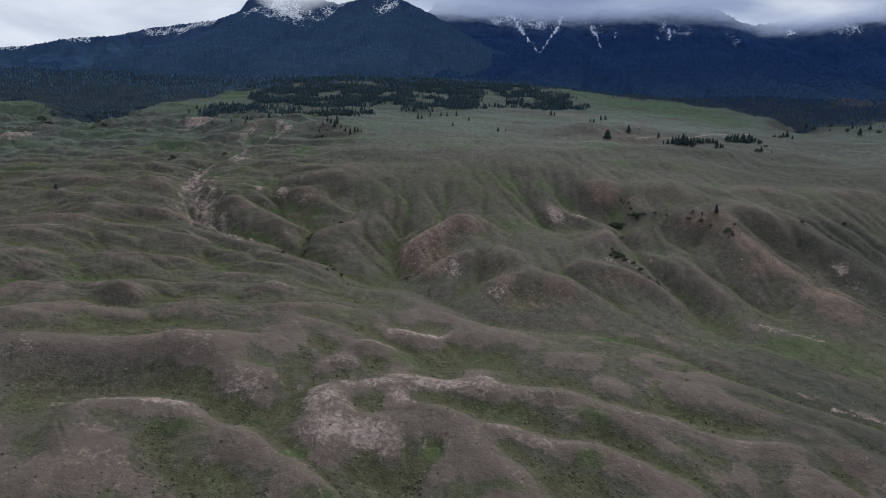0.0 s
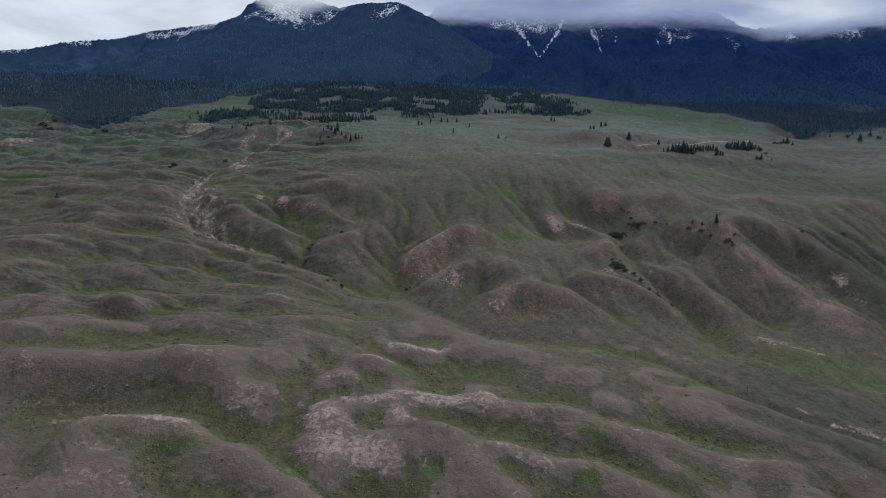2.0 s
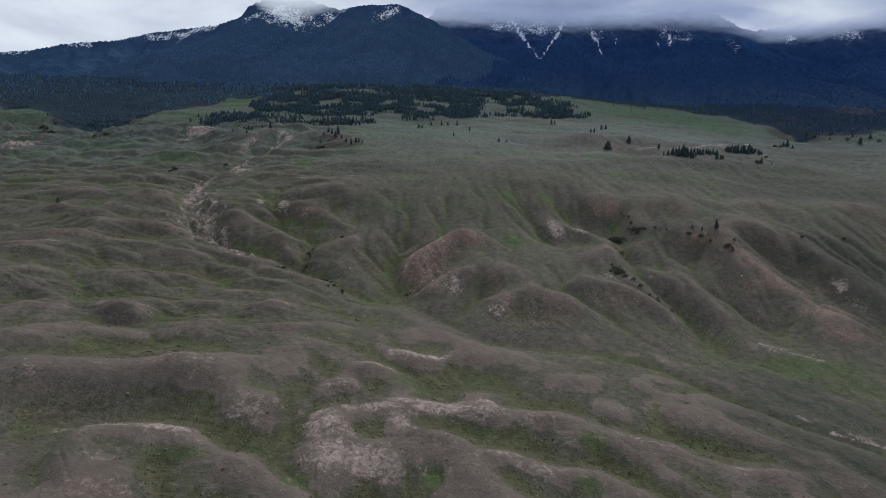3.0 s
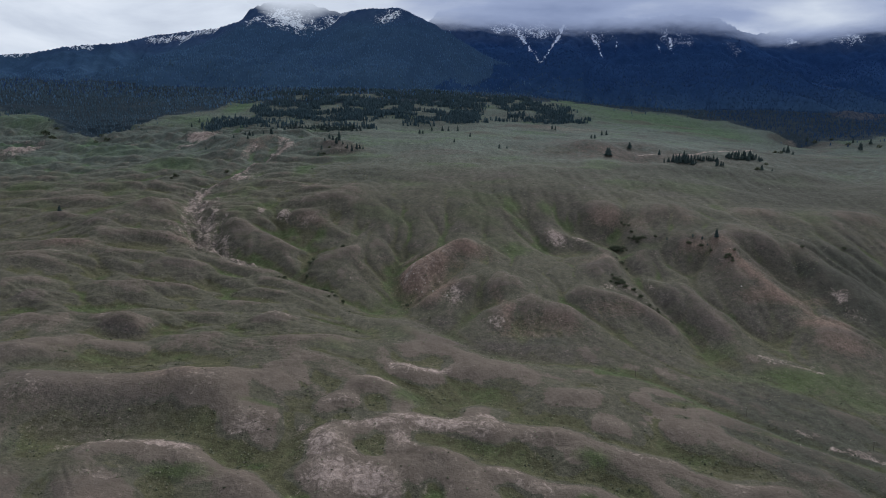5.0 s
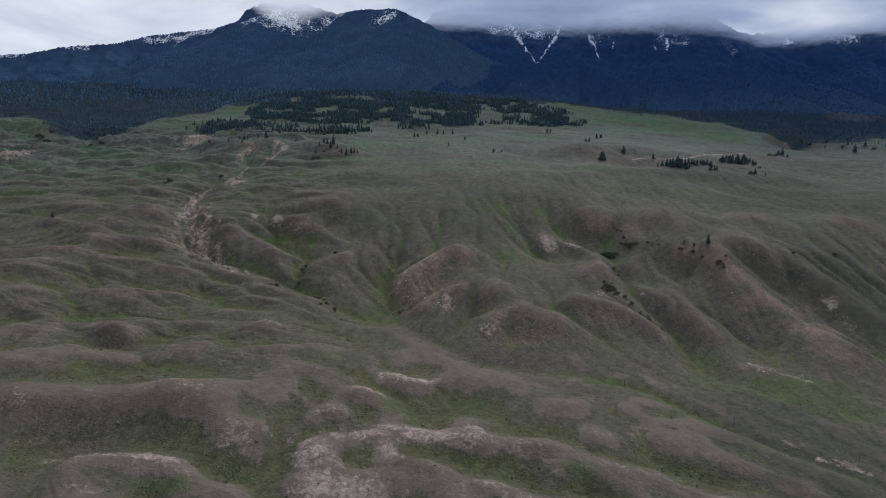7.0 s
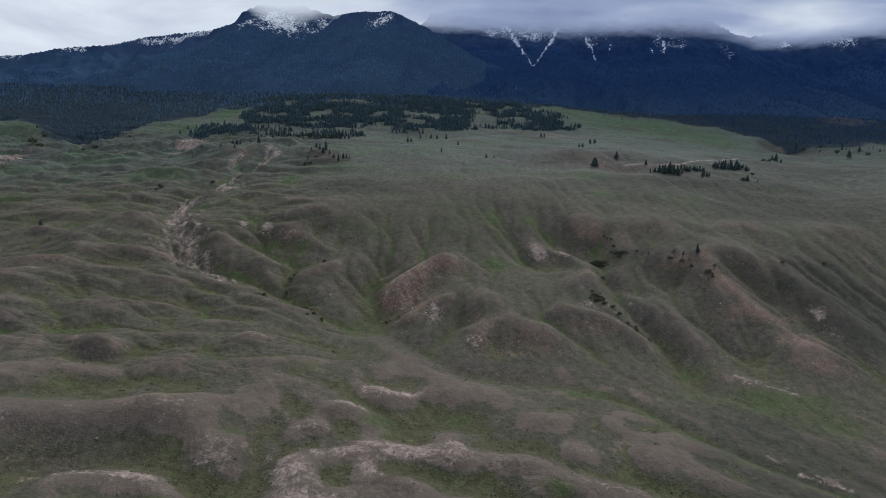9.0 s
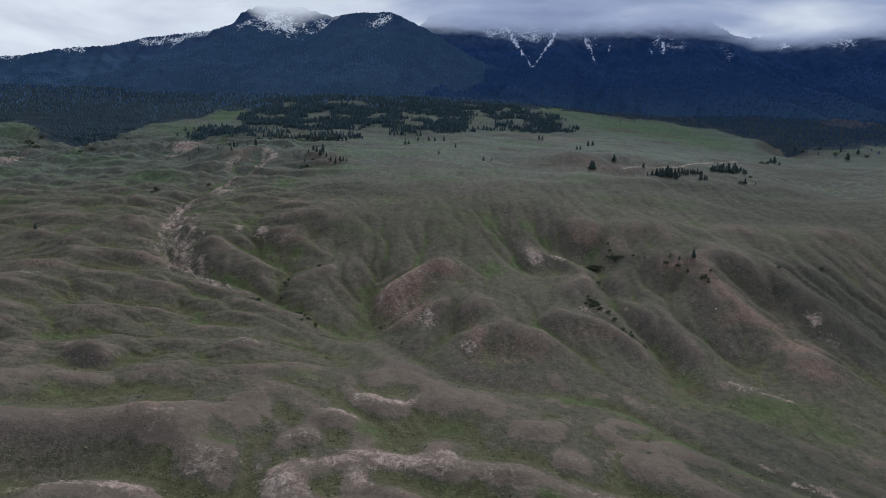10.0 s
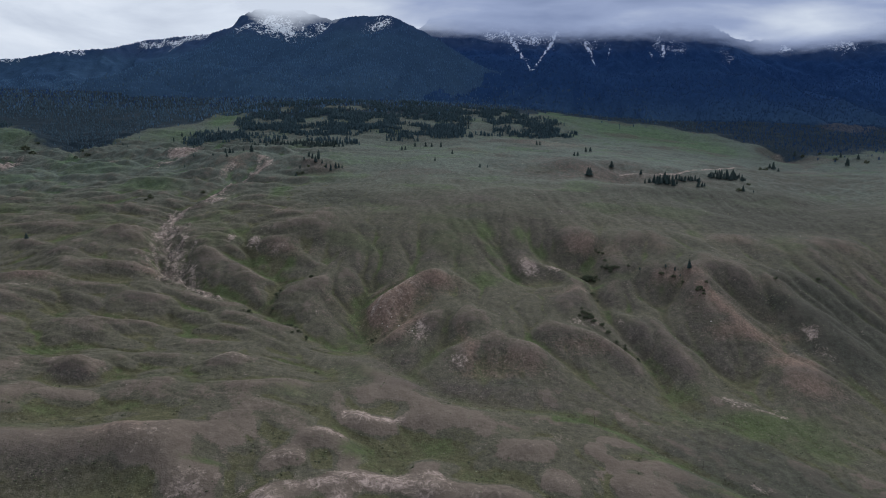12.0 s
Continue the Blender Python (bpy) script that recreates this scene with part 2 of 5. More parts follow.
# ---------------------------------------------------------------- lie of the land
def curve(v, xs, ys):
    """A smooth line through the stations xs, ys (monotone tangents)."""
    xs, ys = np.asarray(xs, float), np.asarray(ys, float)
    v = np.clip(v, xs[0], xs[-1])
    s = np.diff(ys) / np.diff(xs)
    m = np.concatenate([[s[0]], (s[:-1] + s[1:]) / 2, [s[-1]]])
    i = np.clip(np.searchsorted(xs, v, side="right") - 1, 0, len(xs) - 2)
    h = (xs[i + 1] - xs[i])
    f = (v - xs[i]) / h
    return ((1 + 2 * f) * (1 - f) ** 2 * ys[i] + f * (1 - f) ** 2 * h * m[i]
            + f * f * (3 - 2 * f) * ys[i + 1] + f * f * (f - 1) * h * m[i + 1])


def along(x, y, pts, reach):
    """Where a line of stations passes near: index of the places, distance to it and the share of the way along it."""
    p = np.asarray(pts, float)
    lo, hi = p.min(0) - reach, p.max(0) + reach
    near = np.nonzero((x > lo[0]) & (x < hi[0]) & (y > lo[1]) & (y < hi[1]))[0]
    qx, qy = x[near], y[near]
    best, way = np.full(len(near), 1e9), np.zeros(len(near))
    steps = np.hypot(*np.diff(p, axis=0).T)
    done = 0.0
    for (ax, ay), (bx, by), n in zip(p[:-1], p[1:], steps):
        f = np.clip(((qx - ax) * (bx - ax) + (qy - ay) * (by - ay)) / max(n * n, 1e-9), 0, 1)
        d = np.hypot(qx - ax - f * (bx - ax), qy - ay - f * (by - ay))
        nearer = d < best
        best, way = np.where(nearer, d, best), np.where(nearer, (done + f * n) / steps.sum(), way)
        done += n
    return near, best, way


def ridge(x, y, out, height, half, pts, power=2.0):
    """A rounded ridge (or, with a negative height and a power near 1, a gully) along a line, fading at both ends."""
    near, d, way = along(x, y, pts, 3 * half)
    ends = np.clip(np.minimum(way, 1 - way) * 5 + 0.35, 0, 1)
    out[near] += height * ends * np.exp(-((d / half) ** power))


def knoll(x, y, out, height, rx, ry, cx, cy, turn=0.0):
    near = np.nonzero((abs(x - cx) < 3 * max(rx, ry)) & (abs(y - cy) < 3 * max(rx, ry)))[0]
    dx, dy = x[near] - cx, y[near] - cy
    c, s = math.cos(radians(turn)), math.sin(radians(turn))
    out[near] += height * np.exp(-((dx * c + dy * s) / rx) ** 2 - ((dy * c - dx * s) / ry) ** 2)


PROFILE = ([200, 350, 500, 650, 800, 1000, 1250, 1700], [-47, -13, 5, 46, 106, 153, 209, 332])
CROSS_FALL = ([300, 600, 1000, 1500], [-10.1, -4.6, 1.2, -5.0])
# broad swells and hollows: height, radius, x, y
SWELLS_NEAR = [
    (-6.7, 90, -110, 280), (3.6, 45, -200, 280), (5.8, 45, 220, 310), (-7.5, 45, -200, 340), (-4.8, 45, 40, 340), (7.7, 45, -290, 400),
    (3.9, 45, 100, 400), (6.8, 65, -110, 460), (4.9, 45, 100, 490), (-6.4, 45, 250, 520), (-8.8, 45, -80, 550), (-6.8, 45, 70, 550),
    (7.5, 45, -410, 550), (11.3, 140, -380, 580), (-10, 45, 340, 580), (-10.1, 45, -200, 580),
]
# broad swells and hollows: height, radius, x, y
SWELLS_MID = [
    (6.1, 45, 280, 580), (8.5, 65, 130, 610), (-8.2, 45, -50, 610), (4.6, 45, 40, 610), (7.5, 45, 400, 610), (-1.6, 90, -110, 640),
    (11.2, 65, 370, 670), (7.5, 45, 190, 670), (-6.1, 45, 250, 670), (-5.9, 45, 130, 670), (14.2, 45, 340, 700), (-5.2, 45, -110, 700),
    (7.4, 45, -380, 700), (5.9, 45, -230, 700), (-17.9, 45, 160, 730), (8.8, 65, -320, 730),
]
# broad swells and hollows: height, radius, x, y
SWELLS_HIGH = [
    (-8.9, 45, -170, 730), (8.7, 65, 460, 730), (-7.1, 45, 370, 790), (12.2, 45, -140, 790), (-10.3, 90, -350, 850), (-18.7, 140, 520, 880),
    (7.6, 140, 40, 880), (-12.6, 220, -620, 940), (-8, 45, 400, 940), (-21, 90, 670, 1000), (5.9, 90, -440, 1000), (-12.5, 45, 310, 1000),
    (13.6, 45, 250, 1060), (9.1, 65, -170, 1090), (17.9, 220, -50, 1120), (12.3, 140, 310, 1120),
]
# broad swells and hollows: height, radius, x, y
SWELLS_FAR = [
    (15.2, 65, -320, 1120), (-25.3, 220, 730, 1210), (-7.4, 65, -470, 1210), (-6.3, 65, -50, 1240), (-5.5, 90, -740, 1270), (-16.1, 140, 880, 1330),
    (5.3, 65, -590, 1360), (-25.1, 45, 790, 1420), (-4.5, 65, -470, 1480), (14.9, 220, 130, 1540), (-16.5, 220, -740, 1540), (12.2, 220, -260, 1570),
    (-7, 140, 670, 1570), (10.9, 140, 280, 1570), (12.7, 220, -50, 1570), (12, 220, 880, 1630),
]


# rounded mounds: height, reach across, reach along, x, y
MOUNDS_NEAR = [
    (6, 13, 9, -47, 402), (3.5, 16, 11, -30, 433), (3.5, 11, 8, -63, 380), (4, 17, 11, -118, 355), (3, 16, 11, -196, 456), (2.5, 16, 11, -88, 477),
    (2.5, 12, 8, -154, 370), (3, 18, 12, -99, 393), (4, 11, 8, 0, 330), (4, 12, 8, 24, 360), (3.5, 12, 8, 75, 343), (2.5, 11, 8, 99, 415),
    (3, 18, 13, 160, 380), (2.5, 15, 10, 152, 434), (3, 14, 10, 36, 323), (3, 12, 9, -62, 332), (3, 10, 7, -103, 338), (3, 22, 15, -222, 436),
    (2.5, 22, 15, -271, 429), (3, 23, 16, -351, 516), (3, 31, 21, -266, 539), (3.5, 31, 21, -360, 608), (3, 24, 16, -252, 593), (3, 21, 14, -183, 533),
]
MOUNDS_FAR = [
    (2.5, 20, 14, -121, 524), (3, 29, 20, -363, 558), (2.5, 25, 17, -310, 598), (3, 32, 22, -349, 642), (3, 37, 26, -469, 698), (3.5, 36, 25, -355, 735),
    (3, 50, 34, -479, 832), (3, 47, 32, -588, 881), (3.5, 48, 33, -495, 956), (4, 28, 19, -378, 887), (4, 45, 31, -581, 1090), (4, 44, 30, -618, 1016),
    (4, 37, 25, -503, 1140), (5, 33, 23, 219, 781), (4, 37, 25, 297, 780), (5, 38, 26, 383, 778), (5, 34, 24, 513, 779), (3, 13, 9, 100, 377),
    (3, 14, 10, 117, 361), (3, 18, 12, 181, 362), (3, 9, 6, -27, 336),
]


def lay_ridges(x, y, out):
    ridge(x, y, out, 13.9, 26, [[-271, 349], [-228, 365], [-180, 379], [-122, 387]])
    ridge(x, y, out, 7.4, 15.5, [[-208, 319], [-183, 328], [-157, 326], [-142, 321], [-132, 314], [-116, 313]])
    ridge(x, y, out, 5.2, 27.9, [[-186, 276], [-174, 285], [-152, 284]])
    ridge(x, y, out, 3, 10.8, [[-192, 294], [-183, 301]])
    ridge(x, y, out, 5.9, 18.6, [[-119, 297], [-104, 306], [-85, 298], [-64, 284], [-52, 273], [-46, 264]])
    ridge(x, y, out, 3.7, 14, [[-81, 273], [-66, 276], [-50, 265]])
    ridge(x, y, out, 5.2, 14, [[-200, 256], [-184, 261], [-171, 254]])
    ridge(x, y, out, 5.2, 20.2, [[-133, 350], [-116, 356], [-95, 360]])
    ridge(x, y, out, 3, 14, [[-178, 382], [-161, 390]])
    ridge(x, y, out, 6.7, 14, [[-79, 339], [-58, 349], [-36, 359], [-15, 367], [6, 365], [25, 372], [40, 365]])
    ridge(x, y, out, 3.7, 12.4, [[-30, 349], [-16, 335]])
    ridge(x, y, out, 3.7, 12.4, [[23, 365], [37, 348]])
    ridge(x, y, out, 3.7, 12.4, [[-75, 342], [-59, 336], [-47, 326]])
    ridge(x, y, out, 5.2, 14, [[-80, 368], [-67, 382], [-50, 380]])
    ridge(x, y, out, 7.4, 12.4, [[-61, 392], [-48, 410], [-35, 401], [-20, 383]])
    ridge(x, y, out, 5.2, 12.4, [[-35, 439], [-20, 428], [7, 440], [32, 443]])
    ridge(x, y, out, 8.1, 21.7, [[-84, 307], [-67, 312], [-49, 312], [-29, 317], [-7, 320], [14, 309], [33, 292], [47, 271]])
    ridge(x, y, out, 4.4, 9.3, [[-11, 329], [-3, 336], [11, 332], [22, 328]])
    ridge(x, y, out, 5.2, 12.4, [[24, 322], [37, 328], [50, 321], [55, 317]])
    ridge(x, y, out, 6.7, 15.5, [[53, 315], [81, 316], [94, 306], [106, 298], [116, 288], [129, 274]])
    ridge(x, y, out, 6.7, 14, [[42, 368], [71, 364], [89, 351], [107, 343], [137, 344], [154, 336], [164, 323], [191, 321], [198, 307], [206, 296], [219, 289]])
    ridge(x, y, out, 3, 12.4, [[48, 355], [69, 358]])
    ridge(x, y, out, 3.7, 12.4, [[66, 341], [72, 325]])
    ridge(x, y, out, 3.3, 10.8, [[91, 408], [111, 425]])
    ridge(x, y, out, 3.3, 12.4, [[131, 419], [151, 423]])
    ridge(x, y, out, 3.7, 12.4, [[97, 369], [122, 381]])
    ridge(x, y, out, 4.4, 12.4, [[140, 375], [170, 386], [187, 380]])
    ridge(x, y, out, 3.7, 12.4, [[131, 398], [181, 409], [209, 387], [235, 373], [257, 358], [268, 345]])
    ridge(x, y, out, 4.4, 12.4, [[166, 364], [193, 361], [207, 349], [219, 341], [228, 319], [236, 307]])
    ridge(x, y, out, 3.7, 10.8, [[112, 318], [127, 315], [139, 300], [150, 287]])
    ridge(x, y, out, 4.4, 14, [[148, 300], [177, 295], [194, 282]])
    ridge(x, y, out, 3, 12.4, [[16, 402], [28, 384]])
    ridge(x, y, out, 3, 12.4, [[69, 404], [88, 411]])
    ridge(x, y, out, 3.3, 12.4, [[213, 342], [228, 329], [236, 314]])
    ridge(x, y, out, 7.4, 21.7, [[-41, 469], [-11, 479], [20, 467], [44, 445], [73, 438]])
    ridge(x, y, out, 4.2, 13.2, [[-93, 545], [-52, 538], [-11, 502], [21, 497]])
    ridge(x, y, out, 3.7, 15.5, [[-87, 435], [-64, 417]])
    ridge(x, y, out, 3.7, 15.5, [[-124, 407], [-97, 424]])
    ridge(x, y, out, 13.1, 14.3, [[41, 678], [10, 670], [-13, 648], [-33, 628], [-41, 612]])
    ridge(x, y, out, 2.4, 22, [[10, 672], [41, 685], [59, 674]])
    ridge(x, y, out, 4.8, 9.9, [[34, 599], [9, 601], [-8, 586], [-24, 576]])
    ridge(x, y, out, 7.1, 24.2, [[34, 598], [59, 599], [93, 570]])
    ridge(x, y, out, 10.7, 19.8, [[36, 541], [57, 556], [86, 557], [111, 552], [129, 540]])
    ridge(x, y, out, 7.1, 15.4, [[116, 719], [134, 731], [151, 730]])
    ridge(x, y, out, 5.9, 11, [[143, 725], [166, 725], [178, 705], [187, 682]])
    ridge(x, y, out, 4.8, 13.2, [[146, 632], [178, 654], [195, 640]])
    ridge(x, y, out, 5.9, 12.1, [[118, 589], [150, 586], [180, 578], [206, 558], [224, 531]])
    ridge(x, y, out, 14.3, 28.6, [[235, 701], [264, 696], [298, 679], [303, 646], [313, 617], [334, 586], [346, 550], [341, 509]])
    ridge(x, y, out, 7.1, 22, [[373, 678], [396, 669], [394, 618], [379, 566], [372, 518]])
    ridge(x, y, out, 5.9, 22, [[415, 691], [447, 681], [472, 644]])
    ridge(x, y, out, 4.8, 19.8, [[419, 636], [419, 599], [422, 563]])
    ridge(x, y, out, 5.1, 18.7, [[192, 599], [207, 616], [228, 608], [249, 575], [258, 524], [267, 507], [295, 486]])
    ridge(x, y, out, 5.9, 27.5, [[244, 751], [274, 761], [301, 725]])
    ridge(x, y, out, 5.9, 26.4, [[177, 760], [204, 769], [218, 756]])
    ridge(x, y, out, 4.8, 28.6, [[335, 757], [390, 785], [421, 762]])
    ridge(x, y, out, 4.8, 28.6, [[456, 751], [523, 791], [544, 770]])
    ridge(x, y, out, 5.4, 13.8, [[-240, 745], [-210, 720], [-178, 684], [-160, 658]])
    ridge(x, y, out, 5.4, 13.8, [[-190, 747], [-157, 736], [-120, 711], [-91, 692]])
    ridge(x, y, out, 4.4, 25.3, [[-104, 653], [-83, 676], [-60, 692]])
    ridge(x, y, out, 5.3, 11.4, [[-140, 638], [-129, 657], [-110, 669], [-89, 677]])
    ridge(x, y, out, 7.25, 55, [[273, 1526], [388, 1578], [468, 1517], [583, 1571], [646, 1519], [734, 1487]])
    ridge(x, y, out, 5.8, 38, [[62, 911], [177, 909], [319, 965], [465, 943]])
    ridge(x, y, out, 4.3, 9.2, [[-266, 638], [-234, 631], [-194, 611], [-156, 594], [-120, 577], [-96, 561]])
    ridge(x, y, out, 5.075, 9, [[-281, 632], [-245, 612], [-198, 589], [-149, 565], [-105, 554]])
    ridge(x, y, out, 4.35, 9, [[-324, 536], [-271, 549], [-235, 561], [-194, 545], [-142, 537]])
    ridge(x, y, out, 14.5, 24, [[-508, 1195], [-462, 1188], [-377, 1094], [-322, 1076]])
    ridge(x, y, out, 11.6, 22, [[-340, 1039], [-293, 1073], [-212, 1055], [-151, 1023]])
    ridge(x, y, out, 13.05, 28, [[-935, 1289], [-839, 1300], [-756, 1254]])
    ridge(x, y, out, 8.9, 18.6, [[-263, 460], [-253, 479], [-229, 467]])
    ridge(x, y, out, 6.525, 12, [[-160, 486], [-141, 508], [-119, 502]])
    ridge(x, y, out, 4.35, 12, [[-383, 515], [-358, 535], [-329, 529]])
    ridge(x, y, out, 4.35, 10, [[-307, 520], [-265, 536]])
    ridge(x, y, out, 4.35, 12, [[-288, 585], [-268, 601], [-238, 595]])
    ridge(x, y, out, 5.075, 14, [[-409, 608], [-393, 628], [-359, 618]])
    ridge(x, y, out, 4.35, 12, [[-431, 584], [-397, 588], [-352, 585]])
    ridge(x, y, out, 4.35, 12, [[-339, 601], [-309, 619], [-274, 617]])
    ridge(x, y, out, 4.35, 14, [[-479, 715], [-446, 716], [-370, 672]])
    ridge(x, y, out, 4.35, 14, [[-372, 631], [-334, 659], [-288, 664]])
    ridge(x, y, out, 4.35, 18, [[-615, 901], [-550, 916], [-461, 871]])
    ridge(x, y, out, 4.35, 18, [[-451, 852], [-395, 866], [-329, 817]])
    ridge(x, y, out, 4.35, 14, [[-483, 777], [-400, 754], [-330, 735]])
    ridge(x, y, out, 4.35, 12, [[-360, 483], [-345, 500], [-312, 491]])
    ridge(x, y, out, 4.4, 18.6, [[-332, 444], [-315, 469], [-280, 474]])
    ridge(x, y, out, 4.35, 10, [[-234, 488], [-214, 506], [-179, 502]])
    ridge(x, y, out, 4.4, 15.5, [[-204, 451], [-192, 464], [-170, 460]])
    ridge(x, y, out, 4.4, 18.6, [[-296, 388], [-276, 407], [-251, 417]])
    ridge(x, y, out, 4.4, 15.5, [[-153, 448], [-130, 459], [-103, 450]])
    # the far rim of the bench
    ridge(x, y, out, 2.0, 22, [[-165, 975], [13, 970], [189, 963], [362, 956], [550, 976], [659, 1010]])
    for height, rx, ry, cx, cy in MOUNDS_NEAR + MOUNDS_FAR:
        knoll(x, y, out, height, rx, ry, cx, cy)
    knoll(x, y, out, 6.5, 15, 11, -250, 472)
    knoll(x, y, out, 4.5, 15, 9, -143, 500)


def lay_gullies(x, y, out):
    ridge(x, y, out, -9, 15, [[-268, 1081], [-297, 1001], [-324, 932], [-338, 859], [-323, 781], [-300, 742], [-278, 700]], 1.3)
    ridge(x, y, out, -8, 20, [[-310, 770], [-290, 732], [-265, 690], [-240, 662], [-215, 650]], 1.5)
    ridge(x, y, out, -14, 11, [[-252, 676], [-221, 657], [-182, 644], [-141, 620], [-102, 595]], 1.3)
    ridge(x, y, out, -5.4, 12.1, [[-100, 584], [-67, 578], [-34, 566], [3, 529], [31, 496], [67, 485], [123, 473]], 1.3)
    ridge(x, y, out, -9, 7, [[-318, 750], [-288, 693], [-259, 665]], 1.3)
    ridge(x, y, out, -7.5, 7, [[-264, 726], [-256, 675]], 1.3)
    ridge(x, y, out, -7.2, 14.9, [[-243, 748], [-203, 706], [-167, 687], [-143, 649], [-153, 627]], 1.3)
    ridge(x, y, out, -5.4, 12.6, [[-204, 736], [-183, 701], [-149, 686], [-143, 648]], 1.3)
    ridge(x, y, out, -2.6, 11.4, [[-132, 637], [-111, 655], [-89, 671]], 1.3)
    ridge(x, y, out, -9.7, 15.4, [[-31, 686], [-50, 669], [-56, 643], [-44, 600], [-37, 578]], 1.3)
    ridge(x, y, out, -4.3, 7.7, [[9, 599], [-8, 578], [-21, 566]], 1.3)
    ridge(x, y, out, -5.4, 11, [[55, 588], [32, 568], [8, 536]], 1.3)
    ridge(x, y, out, -5.4, 13.2, [[102, 767], [111, 711], [137, 692], [172, 704]], 1.3)
    ridge(x, y, out, -4.3, 13.2, [[118, 588], [124, 568], [146, 547], [160, 522]], 1.3)
    ridge(x, y, out, -9.7, 14.3, [[236, 810], [215, 751], [200, 726], [197, 676], [201, 629], [220, 582], [227, 538], [232, 501]], 1.3)
    ridge(x, y, out, -4.3, 9.9, [[232, 634], [207, 649], [197, 656]], 1.3)
    ridge(x, y, out, -6.5, 15.4, [[332, 676], [361, 637], [374, 607], [383, 554]], 1.3)
    ridge(x, y, out, -5.4, 15.4, [[261, 603], [281, 562], [305, 528]], 1.3)
    ridge(x, y, out, -4.5, 6, [[140, 471], [171, 458], [192, 435], [202, 420], [226, 398], [252, 378], [275, 361]], 1.3)
    ridge(x, y, out, -6, 8, [[-136, 327], [-120, 325], [-106, 321], [-84, 305], [-73, 296], [-42, 268]], 1.3)
    ridge(x, y, out, -4.5, 12, [[-226, 327], [-188, 338], [-147, 341], [-133, 346]], 1.3)
    ridge(x, y, out, -3.75, 8, [[-205, 289], [-195, 278], [-192, 264]], 1.3)
    ridge(x, y, out, -3.75, 6, [[-54, 344], [-46, 332], [-27, 332], [-6, 333]], 1.3)
    ridge(x, y, out, -4.5, 7, [[50, 388], [79, 384], [98, 373], [112, 360], [143, 358], [166, 347], [184, 337]], 1.3)
    ridge(x, y, out, -4.5, 7, [[47, 334], [68, 328], [88, 330], [101, 321], [116, 311], [132, 297]], 1.3)
    ridge(x, y, out, -3.75, 7, [[30, 323], [41, 309], [50, 290], [59, 279]], 1.3)
    ridge(x, y, out, -3.75, 14, [[-54, 395], [-32, 401], [-9, 396], [37, 411], [47, 430]], 1.3)
    ridge(x, y, out, -3, 10, [[-155, 307], [-132, 301], [-117, 300]], 1.3)
    ridge(x, y, out, -4.5, 13, [[-51, 288], [-29, 282], [-17, 272]], 1.3)
    ridge(x, y, out, -3.75, 6, [[-12, 307], [0, 308]], 1.3)
    ridge(x, y, out, -3.75, 8, [[192, 322], [204, 306], [216, 292]], 1.3)
    ridge(x, y, out, -3.75, 8, [[138, 345], [168, 337]], 1.3)
    ridge(x, y, out, -4.3, 22, [[86, 814], [95, 764], [84, 700]], 1.3)
    ridge(x, y, out, -3.2, 19.8, [[129, 806], [149, 755]], 1.3)
    ridge(x, y, out, -7.5, 20, [[-207, 1028], [-181, 1035], [-142, 1025]], 1.3)
    ridge(x, y, out, -6, 14, [[-720, 1257], [-651, 1190], [-561, 1148]], 1.3)
    ridge(x, y, out, -5, 26, [[196, 1012], [322, 1066], [438, 1044], [531, 1060]], 1.3)
    ridge(x, y, out, -4.5, 12, [[-409, 552], [-363, 559], [-307, 570]], 1.3)
    ridge(x, y, out, -4.5, 12, [[-351, 481], [-313, 493], [-260, 515]], 1.3)
    ridge(x, y, out, -4.5, 10, [[-266, 449], [-234, 459], [-205, 484]], 1.3)
    ridge(x, y, out, -4.5, 12, [[-287, 379], [-256, 398], [-210, 419], [-157, 435]], 1.3)


# patches of ground cover: x, y, reach across, reach along, strength
PALE_NEAR = [
    (-157, 329, 16, 4, 0.9), (-5, 368, 27, 7, 0.9), (-43, 360, 21, 6, 0.8), (-72, 335, 17, 12, 0.7), (-48, 311, 24, 10, 1), (-80, 350, 11, 5, 0.8),
    (-16, 437, 19, 6, 0.9), (-28, 446, 5.9, 8, 0.7), (-47, 413, 11, 8, 0.7), (-116, 345, 11, 8, 0.5), (27, 379, 5.5, 3, 1), (-26, 346, 10, 8, 0.7),
    (-67, 382, 17, 6, 0.4), (247, 399, 7, 3, 0.7), (261, 381, 12, 4, 0.55), (272, 378, 10, 4, 0.4), (151, 352, 13, 4, 0.5), (117, 434, 9, 6, 0.6),
]
PALE_NEAR += [
    (37, 328, 13, 3, 0.5),
]
PALE_NEAR2 = [
    (-168, 274, 22, 11, 0.25), (-176, 298, 14, 4, 0.3), (123, 349, 22, 5, 0.3), (61, 362, 14, 6, 0.3), (-160, 391, 20, 10, 0.25), (-107, 358, 22, 5, 0.3),
    (23, 369, 18, 13, 0.4), (303, 498, 14, 3, 0.5), (281, 509, 17, 7, 0.35), (-46, 337, 10, 9, 0.5), (54, 319, 20, 5, 0.3), (-7, 310, 19, 6, 0.25),
    (167, 328, 22, 6, 0.25), (-255, 481, 18, 8, 0.35), (-143, 512, 15, 10, 0.35), (29, 311, 25, 11, 0.2),
]
